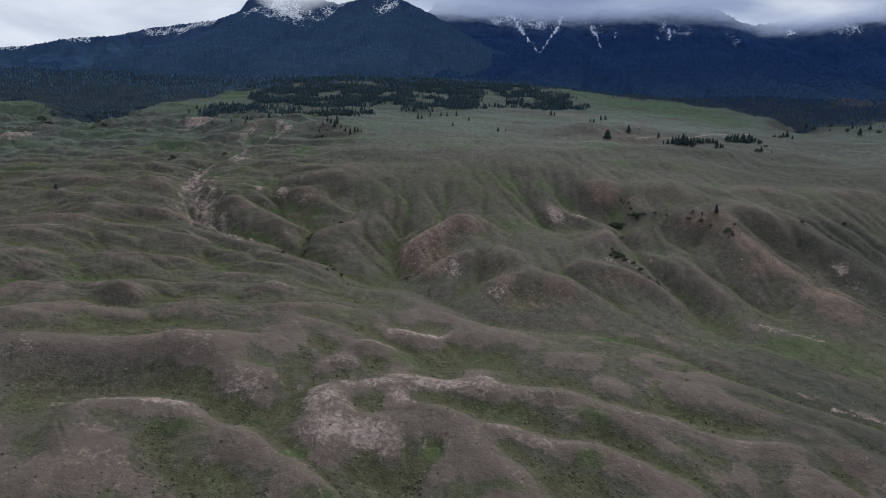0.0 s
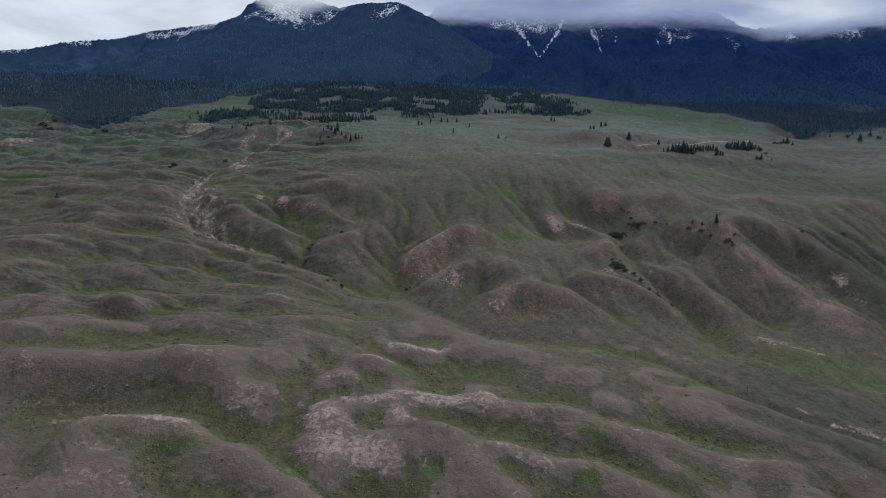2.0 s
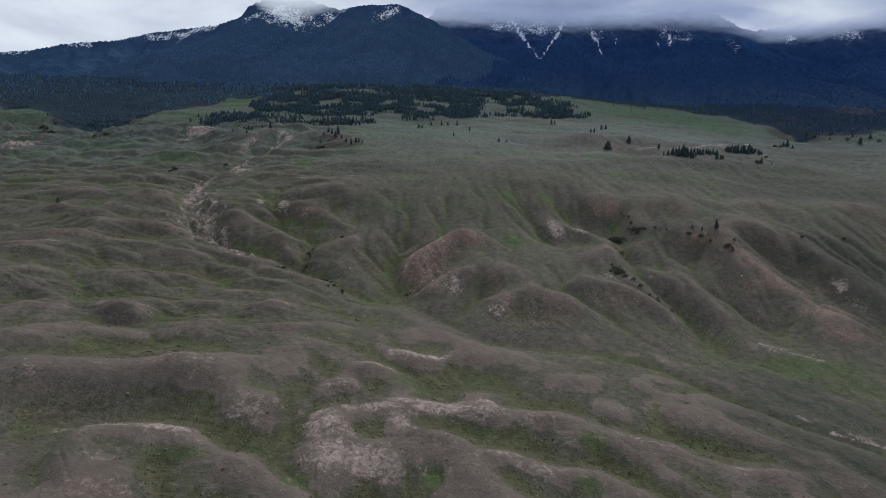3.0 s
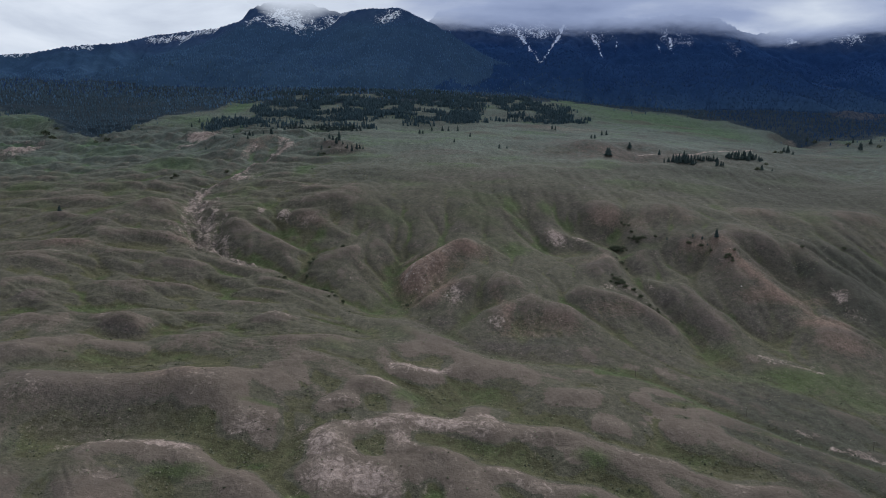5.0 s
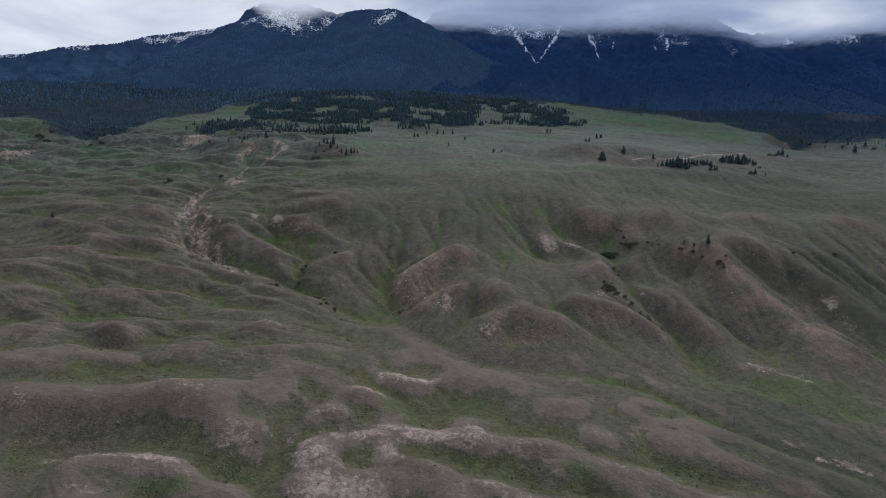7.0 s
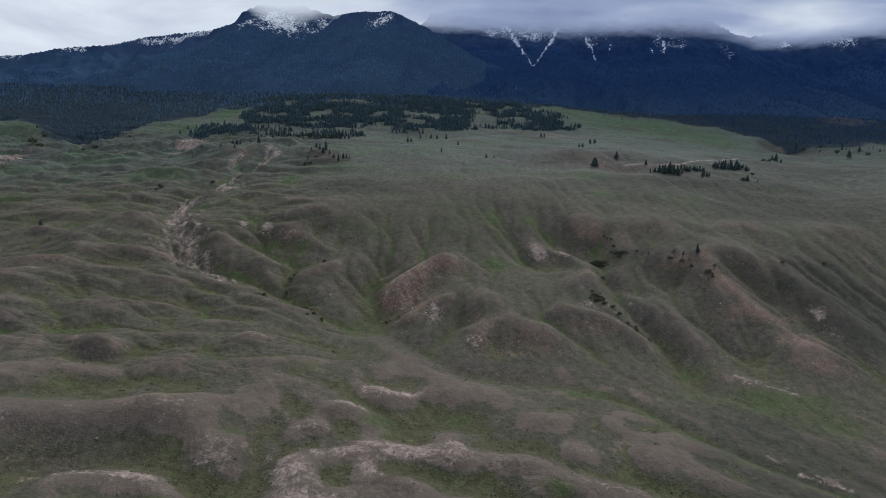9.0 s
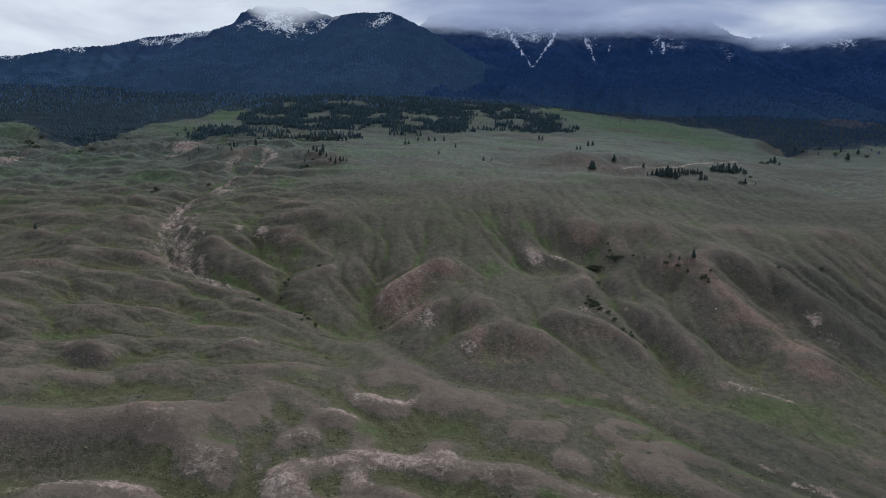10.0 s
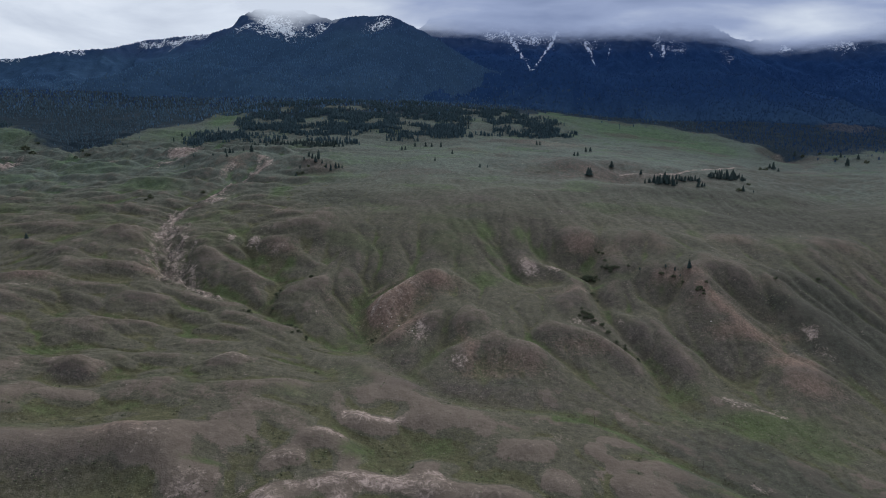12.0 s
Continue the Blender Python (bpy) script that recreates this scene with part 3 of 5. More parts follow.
PALE_MID = [
    (10, 585, 8, 11, 0.9), (46, 541, 8, 10, 0.6), (82, 532, 11, 13, 0.55), (149, 548, 7, 6, 0.5), (-21, 639, 21, 34, 0.3), (-5, 660, 13, 14, 0.3),
    (133, 721, 10, 15, 0.95), (120, 709, 2.6, 7, 0.8), (167, 729, 14, 7, 0.7), (206, 618, 7, 11, 0.7), (172, 607, 20, 7, 0.5), (390, 600, 8, 8, 0.7),
    (387, 574, 13, 11, 0.4), (-221, 749, 5, 12, 0.7), (-194, 742, 8, 13, 0.8), (-162, 719, 8, 18, 0.6),
]
PALE_FAR = [
    (-454, 1167, 25, 63, 0.9), (-322, 1039, 12, 24, 0.6), (-272, 1056, 18, 22, 0.9), (-291, 910, 30, 21, 0.6), (-313, 885, 17, 23, 0.6), (-310, 776, 15, 19, 0.5),
    (-278, 690, 10, 24, 0.6), (-259, 694, 5.4, 14, 0.7), (-300, 725, 5.7, 14, 0.6), (-221, 609, 4.8, 5, 0.9), (-222, 646, 14, 5, 0.5), (-760, 1106, 39, 48, 0.7),
    (-721, 1270, 29, 16, 0.7), (-577, 1128, 21, 11, 0.7), (-382, 604, 10, 5, 0.7), (-179, 829, 15, 10, 0.4), (755, 1241, 53, 63, 0.2), (810, 1463, 23, 57, 0.3),
]
RED = [
    (342, 600, 45, 11, 0.9), (353, 561, 22, 13, 0.9), (206, 762, 29, 18, 0.6), (287, 759, 30, 27, 0.5), (390, 784, 40, 20, 0.45), (527, 786, 35, 38, 0.5),
    (28, 668, 28, 15, 0.7), (88, 537, 36, 17, 0.6), (291, 682, 34, 13, 0.6), (354, 528, 24, 14, 0.6), (-19, 631, 32, 40, 1.2), (-34, 625, 15, 35, 1.2),
    (-26, 600, 18, 18, 1), (-171, 1035, 36, 22, 0.1), (-385, 623, 40, 13, 0.5), (164, 669, 25, 17, 0.4), (392, 671, 25, 18, 0.5), (162, 570, 28, 11, 0.5),
]
RED += [
    (-150, 732, 34, 16, 0.4), (-79, 641, 24, 30, 0.25),
]
RED2 = [
    (315, 638, 39, 18, 0.45), (-273, 671, 20, 21, 0.5), (-318, 1059, 61, 22, 0.4), (321, 1030, 128, 32, 0.35), (265, 1308, 73, 33, 0.4), (698, 1164, 124, 81, 0.15),
    (236, 749, 36, 17, 0.4), (-249, 469, 20, 12, 0.15), (-177, 388, 24, 10, 0.35), (-161, 275, 29, 11, 0.3), (-179, 825, 11, 6, 0.9),
]
LUSH = [
    (295, 476, 48, 22, 1), (317, 452, 31, 18, 0.8), (84, 786, 10, 23, 1), (94, 750, 11, 13, 1), (129, 784, 10, 17, 0.8), (149, 758, 10, 10, 0.8),
    (-473, 1459, 31, 74, 0.9), (319, 1584, 67, 84, 0.8), (494, 1510, 175, 126, 0.8), (598, 1433, 114, 90, 0.8), (-423, 967, 58, 20, 0.7), (-654, 1157, 17, 43, 0.8),
    (-207, 919, 15, 39, 0.8), (-569, 842, 42, 31, 0.7), (-143, 711, 8, 15, 0.8), (81, 689, 20, 16, 0.8), (354, 801, 8, 20, 0.7),
]
LUSH2 = [
    (-106, 322, 10, 3, 0.9), (-76, 298, 7, 4, 1), (-6, 305, 7, 5, 1), (-56, 269, 14, 6, 0.8), (30, 416, 14, 10, 0.7), (-24, 400, 13, 10, 0.9),
    (-114, 370, 13, 3, 0.9), (189, 423, 20, 7, 0.9), (88, 344, 11, 8, 0.8), (156, 356, 21, 5, 0.6), (77, 306, 8, 6, 0.8), (-144, 309, 19, 5, 0.8),
    (22, 349, 24, 7, 0.5), (168, 448, 18, 6, 0.7), (227, 386, 22, 5, 0.9), (257, 364, 22, 5, 0.9), (130, 299, 10, 4, 0.6), (26, 281, 18, 4, 0.6),
]
LUSH2 += [
    (-226, 319, 15, 8, 0.4),
]
LUSH3 = [
    (-294, 802, 16, 18, 0.8), (-40, 514, 29, 24, 0.4), (18, 548, 8, 19, 0.5), (-51, 589, 22, 19, 0.5), (-80, 464, 27, 13, 0.4), (-170, 474, 42, 11, 0.4),
    (-251, 391, 39, 10, 0.6), (-244, 416, 27, 7, 0.5), (-220, 769, 15, 11, 0.7), (133, 948, 52, 21, 0.3), (-177, 341, 41, 10, 0.3), (-206, 296, 21, 7, 0.4),
    (230, 484, 30, 16, 0.5), (234, 699, 20, 7, 0.5), (239, 525, 22, 11, 0.6), (131, 469, 42, 10, 0.5), (-831, 1285, 84, 46, 0.6), (-527, 1328, 65, 54, 0.6),
]
LUSH3 += [
    (-577, 1097, 91, 41, 0.5), (-575, 959, 82, 27, 0.4), (-679, 1040, 68, 30, 0.5), (-83, 1095, 121, 32, 0.4), (81, 1186, 98, 44, 0.4),
]
HOLLOWS = [
    (-211, 304, 39, 11, 0.9), (-137, 294, 19, 14, 0.8), (-184, 364, 47, 15, 0.35), (-150, 346, 22, 7, 0.6), (-40, 285, 22, 9, 0.95), (-23, 276, 14, 7, 0.7),
    (63, 301, 19, 10, 0.7), (45, 342, 17, 7, 0.8), (5, 347, 22, 8, 0.8), (109, 317, 11, 6, 0.7), (171, 359, 33, 8, 0.6), (171, 310, 15, 9, 0.6),
    (213, 331, 16, 6, 0.6), (134, 354, 22, 6, 0.7), (-9, 403, 25, 15, 0.5), (66, 393, 33, 9, 0.6), (47, 426, 13, 12, 0.8),
]
HOLLOWS2 = [
    (-175, 312, 21, 6, 0.7), (-196, 272, 7, 14, 0.7), (-81, 423, 13, 18, 0.5), (-38, 390, 20, 7, 0.5), (88, 344, 11, 9, 0.9), (76, 306, 10, 7, 0.9),
    (-144, 309, 19, 5, 0.9), (26, 281, 18, 4, 0.8), (-6, 305, 7, 5, 1), (-56, 270, 14, 6, 0.9), (132, 298, 11, 5, 0.7), (91, 297, 13, 4, 0.5),
    (-85, 288, 18, 8, 0.25), (20, 368, 7, 9, 0.3), (-237, 398, 65, 16, 0.6), (-106, 321, 12, 5, 0.9), (-173, 341, 55, 14, 0.7), (208, 365, 25, 6, 0.5),
]
HOLLOWS2 += [
    (-62, 356, 7, 8, 0.3), (-209, 348, 81, 20, 0.75),
]
SAGE_STANDS = [
    (-114, 880, 69, 40, 0.9), (71, 816, 45, 18, 0.6), (-60, 782, 30, 12, 0.6), (32, 773, 35, 15, 0.6), (163, 834, 39, 15, 0.5), (-63, 740, 20, 12, 0.6),
    (283, 880, 42, 24, 0.5), (401, 974, 58, 14, 0.5), (384, 646, 17, 16, 0.9), (297, 458, 47, 18, 0.35), (295, 634, 13, 12, 0.6), (239, 493, 26, 14, 0.6),
    (-46, 584, 22, 13, 0.5), (85, 515, 29, 9, 0.6), (-125, 745, 14, 7, 0.5),
]
HEATH = [
    (-171, 1035, 40, 29, 1), (-342, 829, 11, 29, 0.7), (-200, 696, 9, 15, 0.5), (-95, 723, 17, 11, 0.5), (-249, 461, 21, 7, 0.8), (-146, 496, 12, 6, 0.6),
    (210, 767, 33, 17, 0.7), (281, 688, 48, 14, 0.9), (316, 629, 39, 43, 0.7), (321, 580, 49, 30, 0.5), (265, 615, 25, 25, 0.45), (354, 528, 36, 23, 0.6),
    (401, 792, 49, 18, 0.6), (527, 786, 39, 34, 0.6), (226, 601, 24, 22, 0.8), (165, 649, 19, 19, 0.7), (88, 537, 28, 22, 0.55), (48, 542, 15, 17, 0.4),
]
HEATH2 = [
    (123, 535, 15, 25, 0.5), (-213, 355, 63, 16, 0.65), (-204, 338, 45, 11, 0.6), (-535, 973, 41, 22, 0.7), (-351, 503, 28, 10, 0.6), (-276, 395, 41, 10, 0.6),
    (-376, 683, 36, 9, 0.5), (-404, 627, 48, 17, 0.6), (-268, 601, 24, 8, 0.6), (221, 1089, 61, 44, 0.6), (339, 1093, 52, 25, 0.6), (322, 1040, 188, 40, 1.0),
    (-254, 372, 38, 10, 0.5), (430, 653, 43, 23, 0.4), (657, 1094, 163, 91, 0.45), (247, 584, 26, 12, 0.6), (242, 498, 16, 14, 0.4), (417, 595, 27, 27, 0.4),
]
# the widest, weak patches here paint in the dimmer right side and lower left
HEATH2 += [
    (560, 900, 170, 120, 0.4), (640, 1120, 160, 110, 0.5),
    (236, 322, 24, 18, 0.4), (-95, 379, 22, 9, 0.3), (-101, 347, 21, 6, 0.4), (-95, 628, 29, 20, 0.35), (494, 816, 192, 144, 0.25), (417, 622, 83, 74, 0.65),
    (325, 480, 55, 54, 0.3), (-191, 290, 55, 24, 0.35), (231, 344, 65, 38, 0.35), (173, 502, 65, 16, 0.35), (226, 445, 57, 19, 0.4), (41, 504, 62, 21, 0.75),
    (-12, 541, 35, 22, 0.65), (90, 487, 47, 14, 0.6),
]
CLIFFS = [
    (-14, 625, 24, 32, 1), (88, 533, 30, 17, 0.7), (46, 542, 12, 14, 0.7), (336, 588, 38, 17, 0.5),
]
# darker growth and edge dimming, both painted in: right side and lower left
DARK_SIDES = [
    (308, 759, 67, 61, 0.6), (512, 918, 211, 160, 0.95), (681, 1134, 181, 104, 0.7), (435, 633, 64, 111, 0.95), (256, 391, 68, 74, 0.95), (350, 440, 50, 60, 0.3), (376, 801, 97, 79, 0.4),
    (-206, 296, 32, 32, 0.4),
]
# eroded lines: strength, half width, stations
PALE_SCARS = [
    (1.5, 7, [(-261, 1066), (-279, 1020), (-286, 963), (-305, 926), (-314, 891), (-328, 853), (-312, 756)]),
    (0.8, 5, [(-309, 732), (-281, 684), (-262, 659), (-247, 653)]),
    (0.8, 4, [(-291, 740), (-267, 706), (-260, 674), (-248, 662)]),
    (0.6, 3, [(-237, 647), (-220, 641), (-199, 627)]),
    (0.9, 1.8, [(242, 402), (247, 395)]),
    (0.8, 2, [(255, 384), (269, 376), (279, 370)]),
    (0.85, 2, [(271, 515), (286, 502), (302, 496), (310, 489)]),
    (0.85, 4, [(12, 684), (-10, 668), (-28, 648), (-38, 626)]),
    (0.75, 3.5, [(-39, 443), (-29, 448), (-20, 434), (5, 441)]),
    (0.5, 3.5, [(-211, 324), (-179, 333), (-150, 330)]),
    (0.55, 5, [(-56, 357), (-29, 366), (27, 379)]),
    (0.95, 3, [(325, 1043), (428, 1066), (623, 1224)]),
]
# eroded lines: strength, half width, stations
RED_SCARS = [
    (0.9, 8, [(309, 659), (319, 629), (341, 598), (356, 561)]),
    (0.5, 6, [(-36, 605), (-13, 605), (9, 624)]),
    (0.6, 8, [(52, 581), (60, 555), (52, 526)]),
]
# eroded lines: strength, half width, stations
GREEN_LINES = [
    (1.2, 4, [(120, 462), (143, 467), (169, 453), (190, 431), (200, 415), (224, 394), (250, 375)]),
    (0.35, 4, [(-77, 574), (-33, 553), (3, 518), (30, 485), (65, 472), (120, 462)]),
    (0.7, 5, [(228, 540), (228, 509), (231, 486)]),
    (0.6, 4, [(-136, 660), (-149, 638), (-162, 618)]),
    (0.7, 4, [(179, 708), (191, 690), (209, 688)]),
]
# groves: x, y, reach across, reach along, density; clearings: x, y, reaches
GROVES = [
    (-441, 1302, 48, 38, 1), (-239, 1248, 87, 37, 0.6), (-51, 1302, 30, 25, 0.6), (-192, 1396, 103, 79, 0.9), (-5, 1387, 102, 66, 0.95), (130, 1377, 76, 26, 0.6),
    (223, 1417, 86, 42, 0.75), (130, 1518, 98, 47, 0.6), (-284, 1423, 120, 76, 0.75), (-348, 1327, 50, 55, 0.4), (195, 1499, 83, 33, 0.55), 
    (-930, 1350, 30, 25, 0.4), (291, 1445, 34, 42, 0.5), (-114, 1529, 282, 71, 0.8),
]
CLEARINGS = [
    (-470, 1451, 45, 87), (-344, 1523, 32, 34), (-119, 1426, 34, 21), (92, 1568, 35, 41), (310, 1575, 44, 72), 
    (-210, 1535, 57, 20), (110, 1436, 24, 25), (-124, 1331, 22, 20),
]
# single trees and bushes: x, y, height
TREE_PLACES = [
    (-448, 719, 7), (-360, 1136, 10.9), (-351, 1132, 10.8), (-344, 1129, 8.6), (-306, 1112, 14.8), (-323, 1122, 6.4), (-196, 1071, 9), (-178, 1060, 16.7),
    (-159, 1027, 9.5), (-151, 1023, 11.3), (-143, 1023, 10.4), (-200, 992, 7.4), (-200, 1020, 6.7), (-47, 1191, 9.8), (-41, 1200, 7.7), (-25, 1249, 9.1),
    (-4, 1245, 10.3), (8, 1240, 9.1), (17, 1079, 7.9), (26, 1227, 12.4), (47, 1146, 8.4), (92, 1050, 8.7), (105, 1054, 4.8), (-510, 1270, 8.8),
    (-509, 1309, 10.3), (-455, 1232, 6), (-405, 1106, 6.5), (-411, 1079, 6.3), (-517, 1217, 6), (-605, 1255, 8.9),
]
TREE_PLACES += [
    (-638, 1244, 8.9), (-584, 1231, 5), (-796, 1268, 6.9), (-336, 1073, 8.2), (-365, 1088, 6.3), (-407, 1157, 5.6), (-394, 1214, 10.5), (-200, 1050, 6.8),
    (-188, 1059, 9.8), (-180, 1045, 11.6), (-169, 1044, 7.7), (-139, 1029, 8.5), (-133, 1026, 5.7),
]
TREE2_PLACES = [
    (220, 1287, 9.6), (227, 1288, 9.6), (269, 1151, 7.6), (276, 1154, 8.7), (304, 1215, 10.3), (314, 1220, 9.2), (265, 1018, 14.4), (269, 1021, 13.5),
    (318, 1078, 12.3), (357, 1041, 9.1), (503, 990, 10.1), (517, 985, 5.1), (685, 1251, 15.6), (690, 1275, 10.6), (684, 1230, 7.7), (833, 1444, 12.2),
    (878, 1324, 18.9), (911, 1401, 12.2), (935, 1378, 12.2), (304, 687, 10.3), (282, 698, 4.1), (289, 689, 5.5), (293, 683, 3.4), (255, 704, 4.1),
]
TREE3_PLACES = [
    (363, 992, 21.2), (370, 986, 25), (379, 990, 26.2), (385, 987, 23.2), (393, 987, 19.4), (358, 998, 14.5), (413, 1019, 16.1), (425, 1025, 16.2),
    (435, 1028, 17.3), (442, 1028, 15.3), (451, 1031, 12.3), (436, 998, 15.9), (443, 992, 8.9), (352, 1002, 10.7), (389, 1006, 21.7), (380, 1003, 19.6),
    (374, 1007, 17.7), (396, 1003, 19.7),
]
TREE4_PLACES = [
    (482, 1064, 14.9), (487, 1063, 16), (493, 1063, 17.1), (498, 1062, 17.1), (504, 1062, 18.2), (509, 1061, 19.4), (515, 1061, 19.4), (524, 1068, 18.5),
    (526, 1061, 16.2), (529, 1054, 12.9), (533, 1053, 10.8), (507, 1088, 14.3), (519, 1088, 16.5), (530, 1087, 16.6), (540, 1085, 13.3),
]
BUSH_PLACES = [
    (193, 712, 6.1), (197, 709, 8.8), (201, 708, 7.4), (206, 709, 5.4), (223, 712, 5.5), (228, 711, 5.5), (220, 716, 4.1), (195, 673, 4.5),
    (177, 621, 4.8), (180, 614, 5.3), (174, 624, 4.2), (182, 608, 4.1), (188, 603, 4.1), (193, 594, 4.1), (198, 584, 3.4), (205, 579, 3.4),
    (214, 570, 3.4),
]
BUSH2_PLACES = [
    (-113, 682, 3.8), (-143, 651, 3.7), (-140, 656, 3.1), (-142, 630, 3), (-162, 618, 4.1), (-124, 598, 2.8), (-115, 595, 3.4), (-106, 587, 3.3),
    (-97, 582, 3.3), (-36, 593, 3.3), (303, 653, 5.3), (300, 652, 4), (313, 662, 3.4), (274, 689, 4.1), (285, 681, 4.1), (293, 674, 3.4),
    (393, 674, 4.3), (452, 694, 3.8), (245, 713, 3.5), (-760, 1195, 11.7), (-743, 1190, 9), (-331, 948, 6.4), (495, 987, 6.1), (663, 1237, 9),
    (531, 1032, 5.3), (-116, 602, 2.8), (-109, 592, 2.8), (-653, 1175, 6.1), (-391, 908, 6.3), (-402, 928, 5.5),
]
BUSH2_PLACES += [
    (-393, 896, 3.6), (-201, 1008, 5.6), (-194, 1009, 5.6), (-189, 1032, 4.8), (-162, 1033, 3.8), (-666, 1219, 6.3), (-646, 1201, 7.5), (-669, 1236, 6.4),
    (-771, 1250, 6.7), (646, 1226, 6.3), (840, 1425, 7.6), (876, 1422, 7.6), (885, 1376, 9), (927, 1338, 8.9), (220, 753, 3.6), (223, 745, 3.6),
    (217, 757, 2.9), (222, 730, 3.5),
]
POLE_PLACES = [
    (149, 464, 6), (214, 418, 6.3), (282, 385, 7.4),
]
ROCK_PLACES = [
    (191, 847, 2.4), (298, 610, 2.5), (-98, 438, 1.3), (-11, 605, 3.9), (-22, 605, 2.8), (-28, 611, 2.3), (-5, 618, 2.3), (-31, 624, 2.3),
    (-19, 616, 2.3), (3, 589, 3.3),
]


def hashed(ix, iy, seed):
    h = (ix.astype(np.int64) * 374761393 + iy.astype(np.int64) * 668265263 + seed * 1442695041) & 0xFFFFFFFF
    h = ((h ^ (h >> 13)) * 1274126177) & 0xFFFFFFFF
    return ((h ^ (h >> 16)) & 0xFFFF) / 65535.0


def rough(x, y, size, octaves=4, seed=1, gain=0.5):
    """Smooth random relief between about -1 and 1, with its largest swells size metres apart."""
    total, amp, norm = np.zeros_like(x, dtype=float), 1.0, 0.0
    x, y = np.asarray(x, float), np.asarray(y, float)
    for k in range(octaves):
        u, v = x / size + 17.3 * k, y / size - 9.1 * k
        iu, iv = np.floor(u), np.floor(v)
        fu, fv = u - iu, v - iv
        su, sv = fu ** 3 * (fu * (6 * fu - 15) + 10), fv ** 3 * (fv * (6 * fv - 15) + 10)
        corner = []
        for du in (0, 1):
            for dv in (0, 1):
                a = 6.2832 * hashed(iu + du, iv + dv, seed + k)
                corner.append(np.cos(a) * (fu - du) + np.sin(a) * (fv - dv))
        low, high = corner[0] + sv * (corner[1] - corner[0]), corner[2] + sv * (corner[3] - corner[2])
        total += amp * 1.6 * (low + su * (high - low))
        norm += amp
        amp, size = amp * gain, size / 2.03
        x, y = 0.8 * x - 0.6 * y, 0.6 * x + 0.8 * y
    return total / norm ** 0.5


def spurs(x, y, size, seed, octaves=2):
    """Rounded spurs parted by sharp drainage lines: 0 in the drains, up to about 1 on the crowns."""
    return np.clip(abs(rough(x, y, size, octaves, seed, 0.35)) * 1.9, 0, 1.6) ** 0.85


def step(v, low, high):
    f = np.clip((v - low) / (high - low), 0, 1)
    return f * f * (3 - 2 * f)


def folds(x, y):
    """The ridges and gullies alone, which also decide where grass stays dry or green."""
    out = np.zeros_like(x, dtype=float)
    lay_ridges(x, y, out)
    lay_gullies(x, y, out)
    return out


def hummocks(x, y):
    """Small rounded relief: long hummocks across the western slope, slanting spurs in the east, drains down the scarp."""
    wx, wy = x + 16 * rough(x, y, 110, 2, 11), y + 16 * rough(x, y, 110, 2, 12)
    west = step(-x, 0.06 * y, 0.26 * y) * step(y, 360, 470) * (1 - step(y, 1150, 1450))
    east = step(x, -20, 80) * (1 - step(y, 410, 480))
    scarp = step(y, 520, 600) * (1 - step(y, 740, 860)) * (1 - west)
    bench = step(y, 740, 880) * (1 - west)
    fore = (1 - step(y, 430, 540)) * (1 - east) * (1 - west)
    h = west * (1 + 0.8 * step(y, 620, 1000)) * (4.2 * spurs(wx * 0.34, wy, 42, 21) + 3.4 * spurs(wx * 0.32, wy, 22, 22) + 2.2 * spurs(wx * 0.42, wy, 13, 23) + 0.5 * spurs(wx * 0.5, wy, 7, 24))
    h += east * (1.5 * spurs(wx * 0.55 + wy, wy * 0.35 - wx * 0.45, 34, 31) + 0.9 * spurs(wx, wy, 15, 32))
    h += fore * (1.7 * spurs(wx * 0.8, wy, 44, 41) + 0.9 * spurs(wx, wy, 17, 42))
    h += scarp * (2.6 * spurs(wx, wy * 0.5, 44, 51) + 1.0 * spurs(wx, wy * 0.5, 19, 52))
    h += bench * (3.6 * rough(wx * 0.5, wy, 95, 3, 61) + 1.9 * spurs(wx * 0.4, wy, 50, 62) + 0.5 * spurs(wx * 0.6, wy, 20, 63))
    return h + 0.45 * rough(x, y, 8, 3, 53)


RAVINE = [
    (9, [(-268, 1070), (-279, 1020), (-286, 963), (-305, 926), (-318, 891), (-334, 853), (-322, 790)]),
    (22, [(-308, 770), (-290, 735), (-272, 698), (-252, 668)]),
    (8, [(-252, 664), (-222, 648), (-196, 634)]),
]


def ravine(x, y):
    """Nearness to the ravine, and its rocky ribs."""
    bare = streaks(x, y, [(1.0, half, line) for half, line in RAVINE])
    return bare, spurs(x + 0.3 * y, 0.45 * y, 15, 201) + 0.5 * spurs(x, 0.5 * y, 7, 202) - 0.25


def crags(x, y):
    """Broken rock and rills on the walls of the ravine and the face of the bluff."""
    bare, rib = ravine(x, y)
    face = patches(x, y, CLIFFS)
    rill = spurs(x + 0.5 * y, 0.3 * y, 9, 203)
    return bare * (3.6 * rib - 1.7) + face * (1.2 * rill - 0.6)


def raw_land(x, y):
    """Height of the ground before running water has worked on it."""
    h = curve(y, *PROFILE) + curve(y, *CROSS_FALL) * np.clip(x, -900, 900) / 100
    for height, radius, cx, cy in SWELLS_NEAR + SWELLS_MID + SWELLS_HIGH + SWELLS_FAR:
        near = np.nonzero((abs(x - cx) < 2.6 * radius) & (abs(y - cy) < 2.6 * radius))[0]
        h[near] += height * np.exp(-((x[near] - cx) ** 2 + (y[near] - cy) ** 2) / radius ** 2)
    return h + folds(x, y) + hummocks(x, y)


